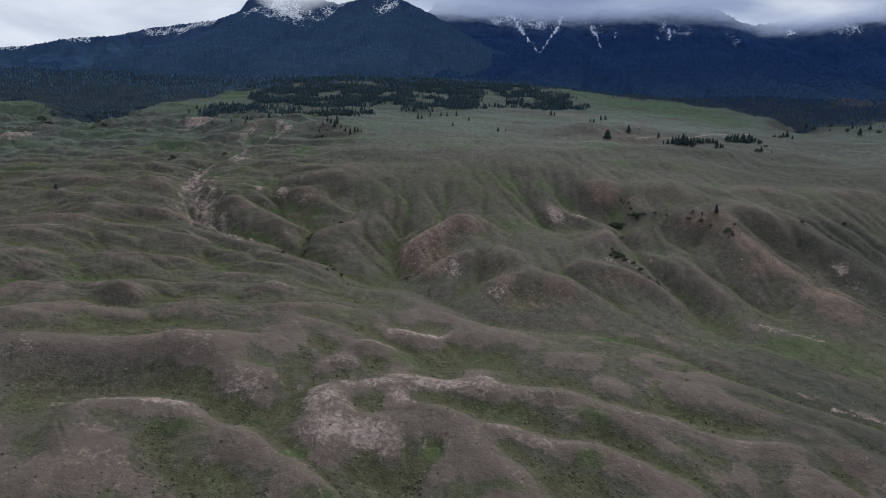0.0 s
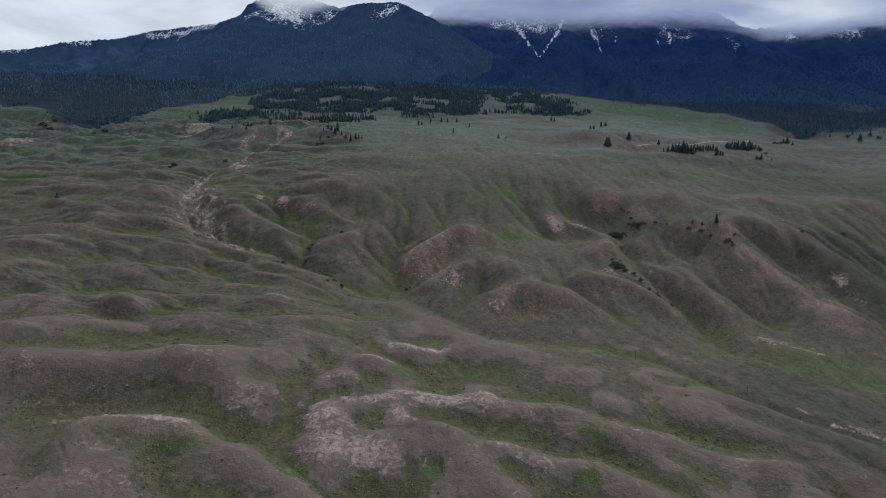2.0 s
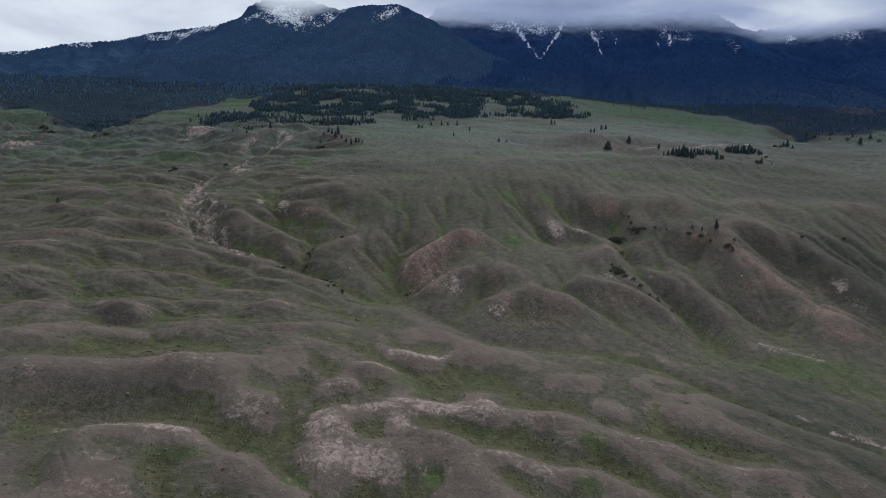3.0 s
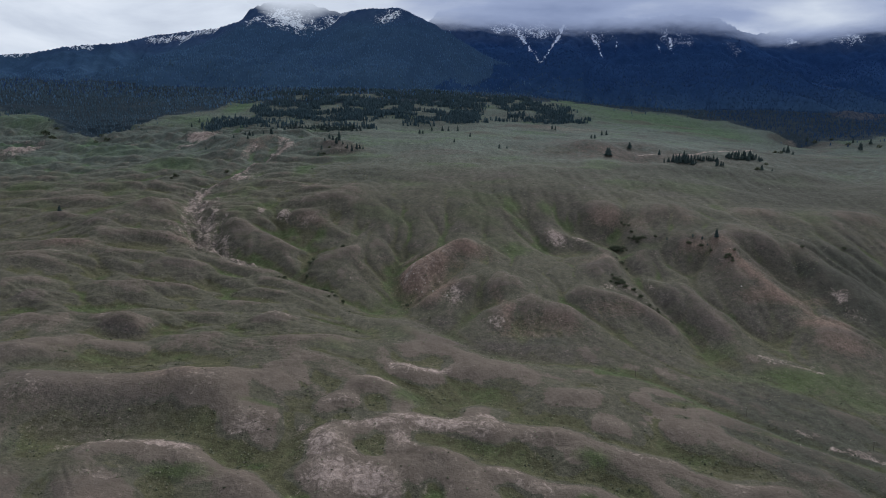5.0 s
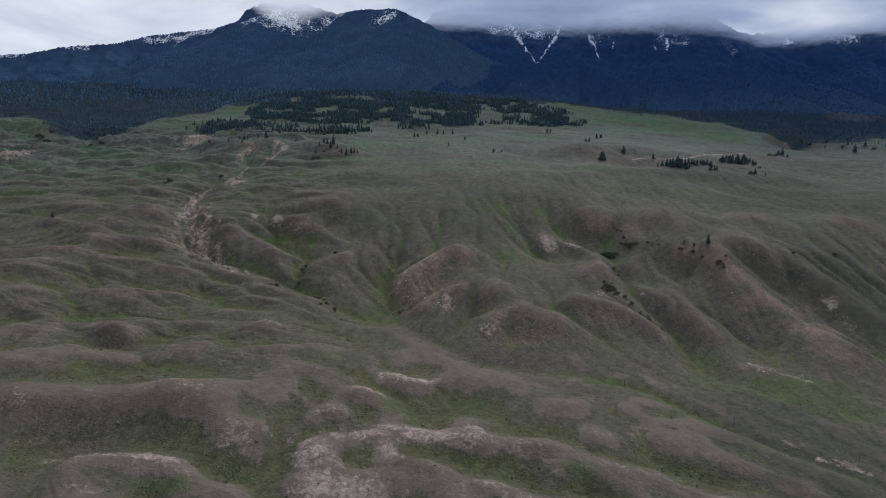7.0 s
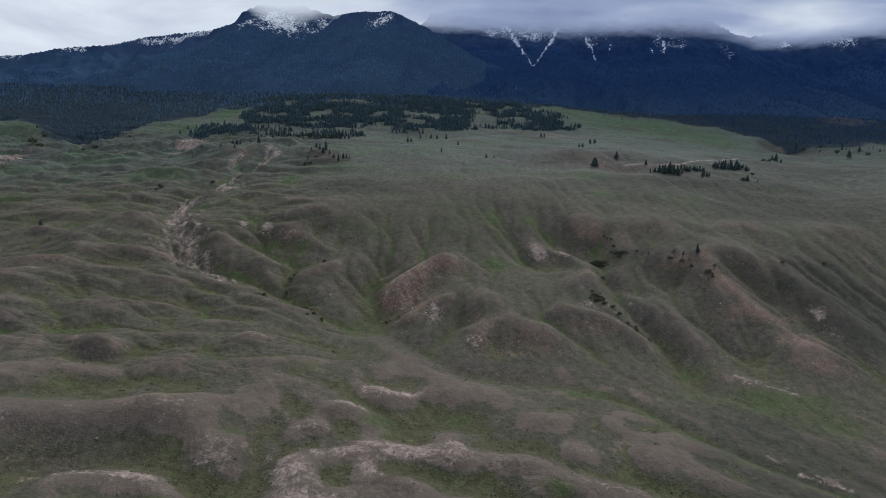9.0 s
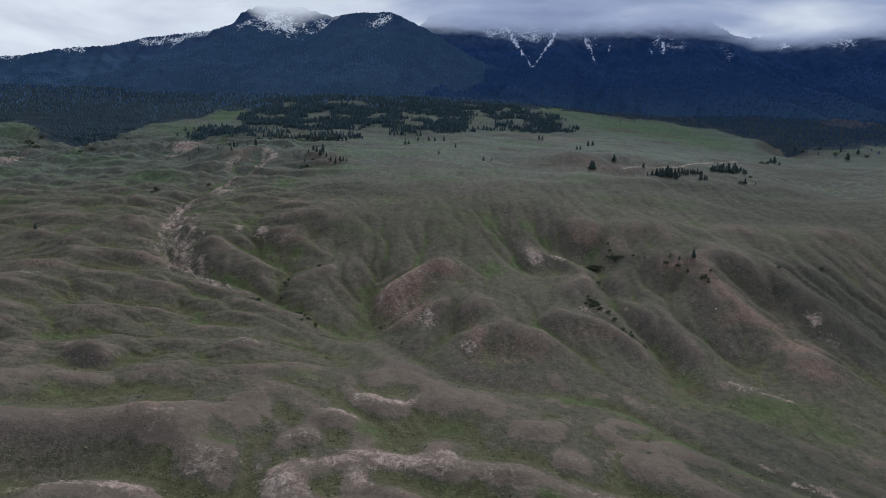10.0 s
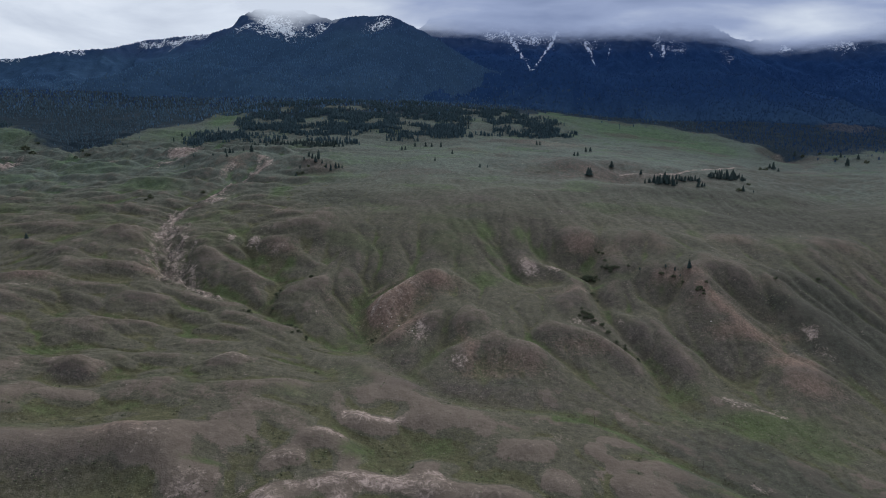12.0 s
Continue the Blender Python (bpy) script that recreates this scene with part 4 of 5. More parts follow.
def blurred(z, radius):
    """A grid smoothed over the radius, counted in cells, with mirrored borders."""
    pad = int(3 * radius) + 1
    p = np.pad(z, pad, mode="reflect")
    fy, fx = np.fft.fftfreq(p.shape[0])[:, None], np.fft.rfftfreq(p.shape[1])[None]
    g = np.exp(-2 * (math.pi * radius) ** 2 * (fx * fx + fy * fy))
    return np.fft.irfft2(np.fft.rfft2(p) * g, s=p.shape)[pad:-pad, pad:-pad]


CELL, GRID_X, GRID_Y = 2.2, (-740.0, 780.0), (212.0, 1180.0)


def weather():
    """Lets rain run down the land: cuts the drains, rounds the spurs. Gives grids of the change in height and of wetness."""
    gx, gy = np.arange(*GRID_X, CELL), np.arange(*GRID_Y, CELL)
    x, y = (v.ravel() for v in np.meshgrid(gx, gy))
    rows, cols = len(gy), len(gx)
    start = raw_land(x, y).reshape(rows, cols)
    z = start + 0.5 * rough(x, y, 14, 3, 301).reshape(rows, cols)
    rng = np.random.default_rng(17)
    offsets = [(-1, -1), (-1, 0), (-1, 1), (0, -1), (0, 1), (1, -1), (1, 0), (1, 1)]
    index = np.arange(rows * cols).reshape(rows, cols)
    wet = np.zeros((rows, cols))
    yy = y.reshape(rows, cols)
    # the steep scarp wears most, the foreground and the bench little
    power = 0.12 + 0.10 * step(yy, 470, 580) * (1 - 1.1 * step(yy, 680, 780))
    rounds = 14
    for turn in range(rounds):
        for k in range(25):
            p = np.pad(z, 1, mode="edge")
            low = np.min([p[1 + dy:rows + 1 + dy, 1 + dx:cols + 1 + dx] for dy, dx in offsets], 0)
            z = np.maximum(z, np.minimum(low + 0.01, z + 0.25))
        p = np.pad(z, 1, mode="edge")
        q = np.pad(index, 1, mode="edge")
        best, to = np.zeros((rows, cols)), index.copy()
        for dy, dx in offsets:
            fall = (z - p[1 + dy:rows + 1 + dy, 1 + dx:cols + 1 + dx]) / math.hypot(dx, dy) * rng.uniform(0.7, 1.3, z.shape)
            more = fall > best
            best, to = np.where(more, fall, best), np.where(more, q[1 + dy:rows + 1 + dy, 1 + dx:cols + 1 + dx], to)
        order = np.argsort(-z, axis=None).tolist()
        goes = to.ravel().tolist()
        area = [1.0] * (rows * cols)
        for i in order:
            j = goes[i]
            if j != i:
                area[j] += area[i]
        flow = np.array(area).reshape(rows, cols)
        wet += np.log(flow) / rounds
        cut = (power * np.minimum(flow, 600) ** 0.42 / 4).ravel().tolist()
        level = z.ravel().tolist()
        for i in reversed(order):
            j = goes[i]
            if j != i:
                level[i] = (level[i] + cut[i] * level[j]) / (1 + cut[i])
        z = blurred(np.array(level).reshape(rows, cols), 0.55)
    change = z - start
    change = change - blurred(change, 16)
    change = 4.5 * np.tanh(change / 4.5)
    rim = np.minimum(step(x, GRID_X[0], GRID_X[0] + 60) * step(-x, -GRID_X[1], -GRID_X[1] + 60), step(y, GRID_Y[0], GRID_Y[0] + 25) * step(-y, -GRID_Y[1], -GRID_Y[1] + 90))
    change *= rim.reshape(rows, cols)
    done = start + change
    hump = done - blurred(done, 9 / CELL)
    swell = done - blurred(done, 26 / CELL)
    return {"change": change, "wet": blurred(wet, 0.8), "hump": hump, "swell": swell}


def sampled(grid, x, y):
    """A weathering grid at any places, smoothly between its cells."""
    u = np.clip((x - GRID_X[0]) / CELL, 1, grid.shape[1] - 3.001)
    v = np.clip((y - GRID_Y[0]) / CELL, 1, grid.shape[0] - 3.001)
    iu, iv = u.astype(int), v.astype(int)
    fu, fv = u - iu, v - iv

    def weights(f):
        return ((1 - f) ** 3 / 6, (3 * f ** 3 - 6 * f * f + 4) / 6, (-3 * f ** 3 + 3 * f * f + 3 * f + 1) / 6, f ** 3 / 6)
    wu, wv = weights(fu), weights(fv)
    return sum(wv[a] * sum(wu[b] * grid[iv + a - 1, iu + b - 1] for b in range(4)) for a in range(4))


def land(x, y):
    """Height of the ground."""
    return raw_land(x, y) + sampled(WEATHER["change"], x, y) + crags(x, y) + 0.12 * rough(x, y, 4.0, 2, 71)


def patches(x, y, rows, wobble=None):
    """Share of a ground cover at each place, from ragged oval patches."""
    out = np.zeros_like(x, dtype=float)
    sx, sy = wobble if wobble else (rough(x, y, 22, 3, 81), rough(x, y, 22, 3, 82))
    for cx, cy, rx, ry, strength in rows:
        near = np.nonzero((abs(x - cx) < 2.6 * rx + 8) & (abs(y - cy) < 2.6 * ry + 8))[0]
        wob = 0.35 * min(rx, ry) + 1.5
        d = ((x[near] + wob * sx[near] - cx) / rx) ** 2 + ((y[near] + wob * sy[near] - cy) / ry) ** 2
        out[near] = np.maximum(out[near], strength * np.exp(-0.8 * d ** 1.3))
    return out


def streaks(x, y, rows):
    """Share of a cover that follows lines: eroded banks, snow gullies."""
    out = np.zeros_like(x, dtype=float)
    for strength, half, pts in rows:
        near, d, way = along(x, y, pts, 3 * half)
        d = abs(d + 0.8 * half * rough(x[near], y[near], 14, 3, 95))
        out[near] = np.maximum(out[near], strength * np.exp(-(d / half) ** 2))
    return out


def sheet(name, x, y, z, mat, layers=()):
    """A grid of places (rows, columns) as one smooth mesh, with its layers of ground cover."""
    rows, cols = x.shape
    mesh = bpy.data.meshes.new(name)
    mesh.vertices.add(rows * cols)
    mesh.vertices.foreach_set("co", np.stack([x, y, z], -1).astype(np.float32).ravel())
    i = np.arange(rows * cols).reshape(rows, cols)
    quads = np.stack([i[:-1, :-1], i[:-1, 1:], i[1:, 1:], i[1:, :-1]], -1).reshape(-1, 4)
    mesh.loops.add(quads.size)
    mesh.loops.foreach_set("vertex_index", quads.astype(np.int32).ravel())
    mesh.polygons.add(len(quads))
    mesh.polygons.foreach_set("loop_start", np.arange(0, quads.size, 4, dtype=np.int32))
    mesh.polygons.foreach_set("use_smooth", np.ones(len(quads), dtype=bool))
    mesh.update(calc_edges=True)
    for key, values in layers:
        mesh.attributes.new(key, "FLOAT", "POINT").data.foreach_set("value", values.astype(np.float32).ravel())
    mesh.materials.append(mat)
    return new(name, mesh)


def soup(name, verts, faces, mat, smooth=False):
    """Many small triangles as one mesh."""
    mesh = bpy.data.meshes.new(name)
    mesh.vertices.add(len(verts))
    mesh.vertices.foreach_set("co", np.asarray(verts, np.float32).ravel())
    mesh.loops.add(faces.size)
    mesh.loops.foreach_set("vertex_index", faces.astype(np.int32).ravel())
    mesh.polygons.add(len(faces))
    mesh.polygons.foreach_set("loop_start", np.arange(0, faces.size, 3, dtype=np.int32))
    mesh.polygons.foreach_set("use_smooth", np.full(len(faces), smooth))
    mesh.update(calc_edges=True)
    mesh.materials.append(mat)
    return new(name, mesh)


def openness(x, y):
    """Under 1 in the clearings of the woods, which have ragged edges."""
    out = np.full_like(x, 9.0)
    for cx, cy, rx, ry in CLEARINGS:
        out = np.minimum(out, ((x - cx) / rx) ** 2 + ((y - cy) / ry) ** 2)
    return out + 0.9 * rough(x, y, 38, 3, 124)


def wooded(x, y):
    """Share of the dark blue floor colour, under the trees of the forest and the groves."""
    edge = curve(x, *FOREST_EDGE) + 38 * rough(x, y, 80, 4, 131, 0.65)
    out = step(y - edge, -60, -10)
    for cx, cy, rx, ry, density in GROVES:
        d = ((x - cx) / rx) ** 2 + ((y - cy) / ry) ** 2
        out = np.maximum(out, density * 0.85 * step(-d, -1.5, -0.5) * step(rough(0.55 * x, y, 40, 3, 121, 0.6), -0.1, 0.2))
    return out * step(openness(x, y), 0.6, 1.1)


FOREST_EDGE = ([-1900, -1000, -930, -850, -780, -720, -640, -605, -540, -450, -260, 0, 250, 450, 640, 740, 820, 1000, 1950], [1400, 1400, 1395, 1370, 1290, 1270, 1295, 1390, 1450, 1490, 1510, 1530, 1610, 1655, 1640, 1550, 1470, 1450, 1440])


WEATHER = weather()


def make_land():
    far_rows = np.geomspace(170, 2150, 860)
    ys = np.concatenate([np.linspace(-1400, 165, 40), far_rows])
    inner = np.linspace(-1, 1, 900)
    outer = np.geomspace(0.02, 1.0, 26)
    us = np.concatenate([-1 - outer[::-1], inner, 1 + outer])
    reach = np.where(ys < 170, 290, ys * 0.84 + 147)[:, None]
    u = us[None, :]
    x = np.clip(u, -1, 1) * reach + np.sign(u) * np.clip(abs(u) - 1, 0, 1) * (3000 - reach)
    y = np.repeat(ys[:, None], len(us), 1)
    fx, fy = x.ravel(), y.ravel()
    z = land(fx, fy)
    hump, swell, wet = (sampled(WEATHER[key], fx, fy) for key in ("hump", "swell", "wet"))
    wob = rough(fx, fy, 22, 3, 81), rough(fx, fy, 22, 3, 82)
    ragged = rough(fx, fy, 26, 4, 91, 0.6)
    west = step(-fx, 0.02 * fy, 0.22 * fy)
    close = 1 - step(fy, 425 - 45 * west, 600 - 90 * west)
    # crowns dry out, hollows and drains stay green
    crown = hump / (0.75 + 0.5 * (1 - close)) + swell / 3.5
    drain = -0.8 * crown + 0.35 * (wet - 1.7)
    crown = crown + 0.45 * rough(fx, fy, 11, 3, 99, 0.6)
    east = step(fx, -20, 60)
    dry = close * step(crown + (0.8 + 0.5 * east) * ragged, -1.0 + 0.9 * east, 0.6 + 0.5 * east) + (1 - close) * 0.6 * step(crown + 0.7 * ragged, 0.3, 2.2)
    hollow = close * step(drain + 0.7 * ragged, 0.35, 1.5) + (1 - close) * (0.5 + 0.3 * west) * step(drain + 0.6 * ragged, 0.2, 1.8)
    low = patches(fx, fy, HOLLOWS + HOLLOWS2, wob)
    dry, hollow = dry * (1 - 0.75 * low), np.maximum(hollow, 0.55 * low)
    lush = (0.75 - 0.4 * close) * step(drain, 0.7, 2.2) * step(ragged + rough(fx, 0.5 * fy, 55, 3, 92), -0.35, 0.5)
    lush = np.maximum(lush, np.maximum(patches(fx, fy, LUSH + LUSH3, wob), 0.85 * patches(fx, fy, LUSH2, wob)))
    pale = patches(fx, fy, PALE_NEAR + PALE_NEAR2 + PALE_MID + PALE_FAR, wob)
    red = np.maximum(patches(fx, fy, RED + RED2, wob), streaks(fx, fy, RED_SCARS))
    # bare earth patches strengthen on crowns and leave the drains; sharp near crests turn paler
    pale = pale * np.clip(0.9 + 0.35 * crown + 0.5 * rough(fx, fy, 9, 3, 97), 0.1, 1.3)
    pale = np.maximum(pale, streaks(fx, fy, PALE_SCARS))
    pale = np.maximum(pale, 0.22 * close * step(hump + 0.5 * ragged, 0.7, 2.2))
    red = red * np.clip(0.9 + 0.2 * crown, 0.5, 1.1)
    bare, rib = ravine(fx, fy)
    pale = np.maximum(pale * (1 - 0.5 * bare), bare * (0.42 + 0.45 * step(0.6 * rib + 0.9 * rough(fx, 0.5 * fy, 8, 3, 98), 0.2, 0.9)))
    lush, hollow = lush * (1 - bare), hollow * (1 - bare)
    # more heath colour on the steep slopes that face the lower valley
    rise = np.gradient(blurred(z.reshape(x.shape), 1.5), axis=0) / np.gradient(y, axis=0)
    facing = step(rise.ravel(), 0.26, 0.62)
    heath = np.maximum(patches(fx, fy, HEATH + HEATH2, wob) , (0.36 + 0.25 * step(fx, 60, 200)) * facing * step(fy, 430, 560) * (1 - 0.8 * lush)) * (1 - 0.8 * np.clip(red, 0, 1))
    heath = np.maximum(heath, 0.5 * bare)
    bench = step(fy, 600, 760)
    heath = np.maximum(heath, 0.6 * bench * step(fx, -250, 100) * step(rough(0.5 * fx, fy, 75, 3, 93), 0.1, 0.6))
    lush = np.maximum(lush, 0.5 * bench * step(rough(0.6 * fx, fy, 60, 3, 94), 0.0, 0.6))
    # weight of the haze blue mixed into the far, higher grass
    upland_haze = step(fy, 760, 1120) * (0.9 + 0.1 * step(fx, -150, 250))
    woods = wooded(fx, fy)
    # sage stands, joined by the dimming painted on the sides
    sage = np.maximum(patches(fx, fy, SAGE_STANDS, wob), patches(fx, fy, DARK_SIDES, wob))
    sage = sage * (1 - 0.8 * np.clip(lush, 0, 1))
    hollow, dry = hollow * (1 - 0.7 * upland_haze), dry * (1 - 0.6 * upland_haze)
    lush = np.maximum(lush, streaks(fx, fy, GREEN_LINES))
    ob = sheet("ground", x, y, z.reshape(x.shape), GROUND, (("dry", dry), ("hollow", hollow), ("lush", lush), ("pale", pale), ("red", red), ("woods", woods), ("sage", sage), ("heath", heath), ("upland_haze", upland_haze)))
    tagged(ob, "rolling grassland with dry crowns, green hollows and pale bare soil", "ground", kind="structure")


make_land()


# ---------------------------------------------------------------- mountains and cloud
# crests: x, y, height
WEST_CREST = [(-2581, 2800, 600), (-1901, 2750, 622), (-1754, 2750, 632), (-1578, 2700, 648), (-1412, 2750, 669), (-1325, 2880, 724), (-1140, 2800, 726), (-938, 2650, 710),
              (-770, 2450, 697), (-733, 2420, 730), (-657, 2400, 753), (-510, 2400, 749), (-382, 2380, 709)]
MIDDLE_CREST = [(-382, 2380, 709), (-284, 2260, 695), (-161, 2200, 685), (-75, 2200, 650), (2, 2190, 607), (126, 2170, 530), (278, 2150, 460), (406, 2120, 408)]
EAST_CREST = [(-10, 2720, 820), (279, 2750, 841), (517, 2735, 835), (620, 2715, 805), (732, 2680, 765), (820, 2645, 752), (909, 2615, 762), (1010, 2605, 758), (1117, 2608, 740), (1206, 2635, 706),
              (1306, 2720, 706), (1487, 2750, 735), (1612, 2760, 765), (1908, 2780, 800), (2440, 2800, 816)]
FOOTHILL = [(-1698, 1850, 369), (-1318, 1900, 421), (-1229, 1900, 389)]
SHOULDER = [(-1263, 2050, 402), (-1151, 2050, 434), (-1040, 2050, 464), (-894, 2050, 471), (-680, 2000, 437), (-512, 1900, 400)]
CRAG = [(996, 1700, 276), (1038, 1650, 298), (1083, 1650, 292), (1175, 1680, 289)]


def flank(x, y, crest, steep, gentle, knee, cliff=0.0):
    """Height of a mountain whose sides fall from a crest line, steeply at first and then more gently."""
    p = np.asarray(crest, float)
    near, d, way = along(x, y, p[:, :2], 1e5)
    steps = np.concatenate([[0], np.cumsum(np.hypot(*np.diff(p[:, :2], axis=0).T))])
    top = np.interp(way, steps / steps[-1], p[:, 2])
    worn = d + 0.34 * d ** 0.9 * rough(x, y, 190, 4, 101, 0.5) + 22 * rough(x, y, 60, 3, 102) * step(d, 0, 60)
    worn = np.maximum(worn, 0)
    drop = steep * np.minimum(worn, knee) + gentle * np.maximum(worn - knee, 0) + cliff * (1 - np.exp(-worn / 22))
    return top - drop + 3 * rough(x, y, 34, 3, 103)


def west_height(x, y):
    h = np.maximum(flank(x, y, WEST_CREST, 0.62, 0.42, 260, 28), flank(x, y, MIDDLE_CREST, 0.72, 0.45, 230, 10))
    h = np.maximum(h, np.maximum(flank(x, y, FOOTHILL, 0.4, 0.3, 200), flank(x, y, SHOULDER, 0.42, 0.3, 200)))
    return h - 90 * (1 - step(y, 1540, 1740))


def east_height(x, y):
    main = flank(x, y, EAST_CREST, 0.75, 0.38, 250, 40) - 90 * (1 - step(y, 1540, 1740))
    return np.maximum(main, flank(x, y, CRAG, 0.5, 0.4, 60, 12) - 60 * (1 - step(y, 1520, 1600)))


def make_mountains():
    for label, height, x0, x1, snowy, drifts, rise in (
            ("dark forested mountain with a snow-streaked rocky summit under cloud", west_height, -3000, 900, WEST_SNOW, WEST_DRIFTS, 0.35),
            ("steep forested mountain range with snow gullies below the cloud", east_height, -400, 3000, EAST_SNOW, EAST_DRIFTS, 1.0)):
        x, y = np.meshgrid(np.arange(x0, x1, 7.5), np.arange(1480, 3150, 7.0))
        fx, fy = x.ravel(), y.ravel()
        z = height(fx, fy)
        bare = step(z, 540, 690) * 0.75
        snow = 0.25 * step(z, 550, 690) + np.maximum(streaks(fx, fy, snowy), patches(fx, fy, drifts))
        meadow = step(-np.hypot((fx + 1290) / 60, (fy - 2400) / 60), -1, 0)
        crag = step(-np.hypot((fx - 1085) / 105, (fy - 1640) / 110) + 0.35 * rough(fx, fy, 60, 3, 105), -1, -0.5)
        # "high" mixes in more haze blue with height, weighted per range by rise
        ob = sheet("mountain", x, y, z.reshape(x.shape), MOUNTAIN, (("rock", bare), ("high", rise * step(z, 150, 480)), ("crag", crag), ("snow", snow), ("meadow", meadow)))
        tagged(ob, label, "mountain", "mountains in the distance", "structure")


# snow in gullies: strength, half width, line; drifts: x, y, reaches, strength
WEST_SNOW = [(0.6, 9, [(-1300, 2849), (-1236, 2780)]), (0.75, 9, [(-1197, 2816), (-1120, 2760)]), (0.85, 9, [(-1063, 2727), (-1110, 2690)]), (0.6, 16, [(-1320, 2860), (-1063, 2727), (-934, 2640)]),
             (0.65, 12, [(-1576, 2697), (-1491, 2715)]), (0.7, 14, [(-1900, 2745), (-1780, 2745)])]
WEST_DRIFTS = [(-560, 2285, 105, 80, 0.66), (-540, 2290, 50, 60, 0.85), (-690, 2290, 50, 40, 0.6), (-450, 2300, 50, 40, 0.55), (-190, 2160, 70, 45, 0.5), (-674, 2240, 26, 26, 0.66), (-415, 2345, 32, 26, 0.68), (-190, 2172, 48, 30, 0.66), (-115, 2116, 16, 16, 0.4), (-600, 2340, 60, 40, 0.62)]
EAST_SNOW = [(0.36, 34, [(285, 2660), (318, 2520), (337, 2400)]), (0.34, 26, [(494, 2640), (440, 2540)]), (0.34, 30, [(590, 2620), (605, 2500)]), (0.38, 40, [(880, 2540), (850, 2410)]), (0.95, 5, [(277, 2640), (302, 2571), (323, 2518), (339, 2389), (332, 2200)]), (0.95, 6, [(494, 2640), (455, 2580), (396, 2417), (340, 2250)]),
             (0.95, 5, [(601, 2600), (605, 2495), (603, 2440)]), (0.6, 6, [(690, 2560), (660, 2480)]), (0.9, 6, [(885, 2520), (866, 2450)]), (0.8, 6, [(830, 2500), (824, 2450)])]
EAST_DRIFTS = [(1110, 2470, 40, 40, 0.55), (1463, 2702, 30, 20, 0.7), (1690, 2680, 60, 40, 0.55), (900, 2480, 80, 60, 0.5), (380, 2600, 70, 50, 0.56), (250, 2620, 60, 50, 0.5), (640, 2600, 60, 30, 0.4)]
make_mountains()


def make_clouds():
    xs, zs = np.linspace(-2600, 2800, 180), np.linspace(520, 1150, 50)
    for depth, lift in ((2335, 0.0), (2500, 8.0)):
        x, z = np.meshgrid(xs, zs)
        y = depth - 0.00002 * x * x + 30 * rough(x, z, 400, 3, 111)
        edge = curve(x, [-2600, -900, -720, -640, -350, -50, 200, 600, 950, 1120, 1300, 1600, 2800], [1000, 880, 760, 692, 694, 680, 662, 660, 680, 652, 606, 640, 650])
        cover = np.minimum((z - edge - lift) / 85 + 0.35, (1130 - z) / 60)
        # two brighter areas painted into the cloud's glow
        bright = np.exp(-((x - 1280) / 200) ** 2 - ((z - 690) / 60) ** 2) + 1.1 * np.exp(-((x + 560) / 330) ** 2)
        ob = sheet("cloud_bank", x, y, z, CLOUD, (("cover", cover), ("bright", bright)))
        tagged(ob, "low grey cloud hanging over the mountain summits", "cloud", "clouds over the mountains", "structure")


make_clouds()


# ---------------------------------------------------------------- trees, shrubs, poles, stones
def ground_at(x, y):
    return float(land(np.array([float(x)]), np.array([float(y)]))[0])


def part(name, bm, mat, parent, label=""):
    mesh = bpy.data.meshes.new(name)
    bm.to_mesh(mesh)
    bm.free()
    mesh.materials.append(mat)
    ob = new(name, mesh)
    ob.parent = parent
    if label:
        tagged(ob, label)
    return ob


def thing(name, label, category, group=""):
    return tagged(new(name), label, category, group)


def stem(bm, base, tip, r0, r1, sides=6):
    base, tip = Vector(base), Vector(tip)
    side = (tip - base).cross(Vector((0.3, 1, 0.1))).normalized()
    other = (tip - base).cross(side).normalized()
    rings = [[bm.verts.new(p + r * (math.cos(a) * side + math.sin(a) * other)) for a in (2 * math.pi * k / sides for k in range(sides))] for p, r in ((base, r0), (tip, r1))]
    for k in range(sides):
        bm.faces.new((rings[0][k], rings[0][k - 1], rings[1][k - 1], rings[1][k]))
    bm.faces.new(rings[1])


def spray(bm, root, tip, wide, droop, rng):
    """One drooping bough: a ridged kite of needles with thickness."""
    root, tip = Vector(root), Vector(tip)
    out = tip - root
    side = Vector((-out.y, out.x, 0)).normalized() * wide
    mid = root + out * rng.uniform(0.5, 0.65) + Vector((0, 0, 0.12 * out.length))
    v = [bm.verts.new(p) for p in (root, mid + side - Vector((0, 0, droop)), tip - Vector((0, 0, droop)), mid - side - Vector((0, 0, droop)), mid + Vector((0, 0, 0.05)))]
    for a, b in ((0, 1), (1, 2), (2, 3), (3, 0)):
        bm.faces.new((v[a], v[b], v[4]))


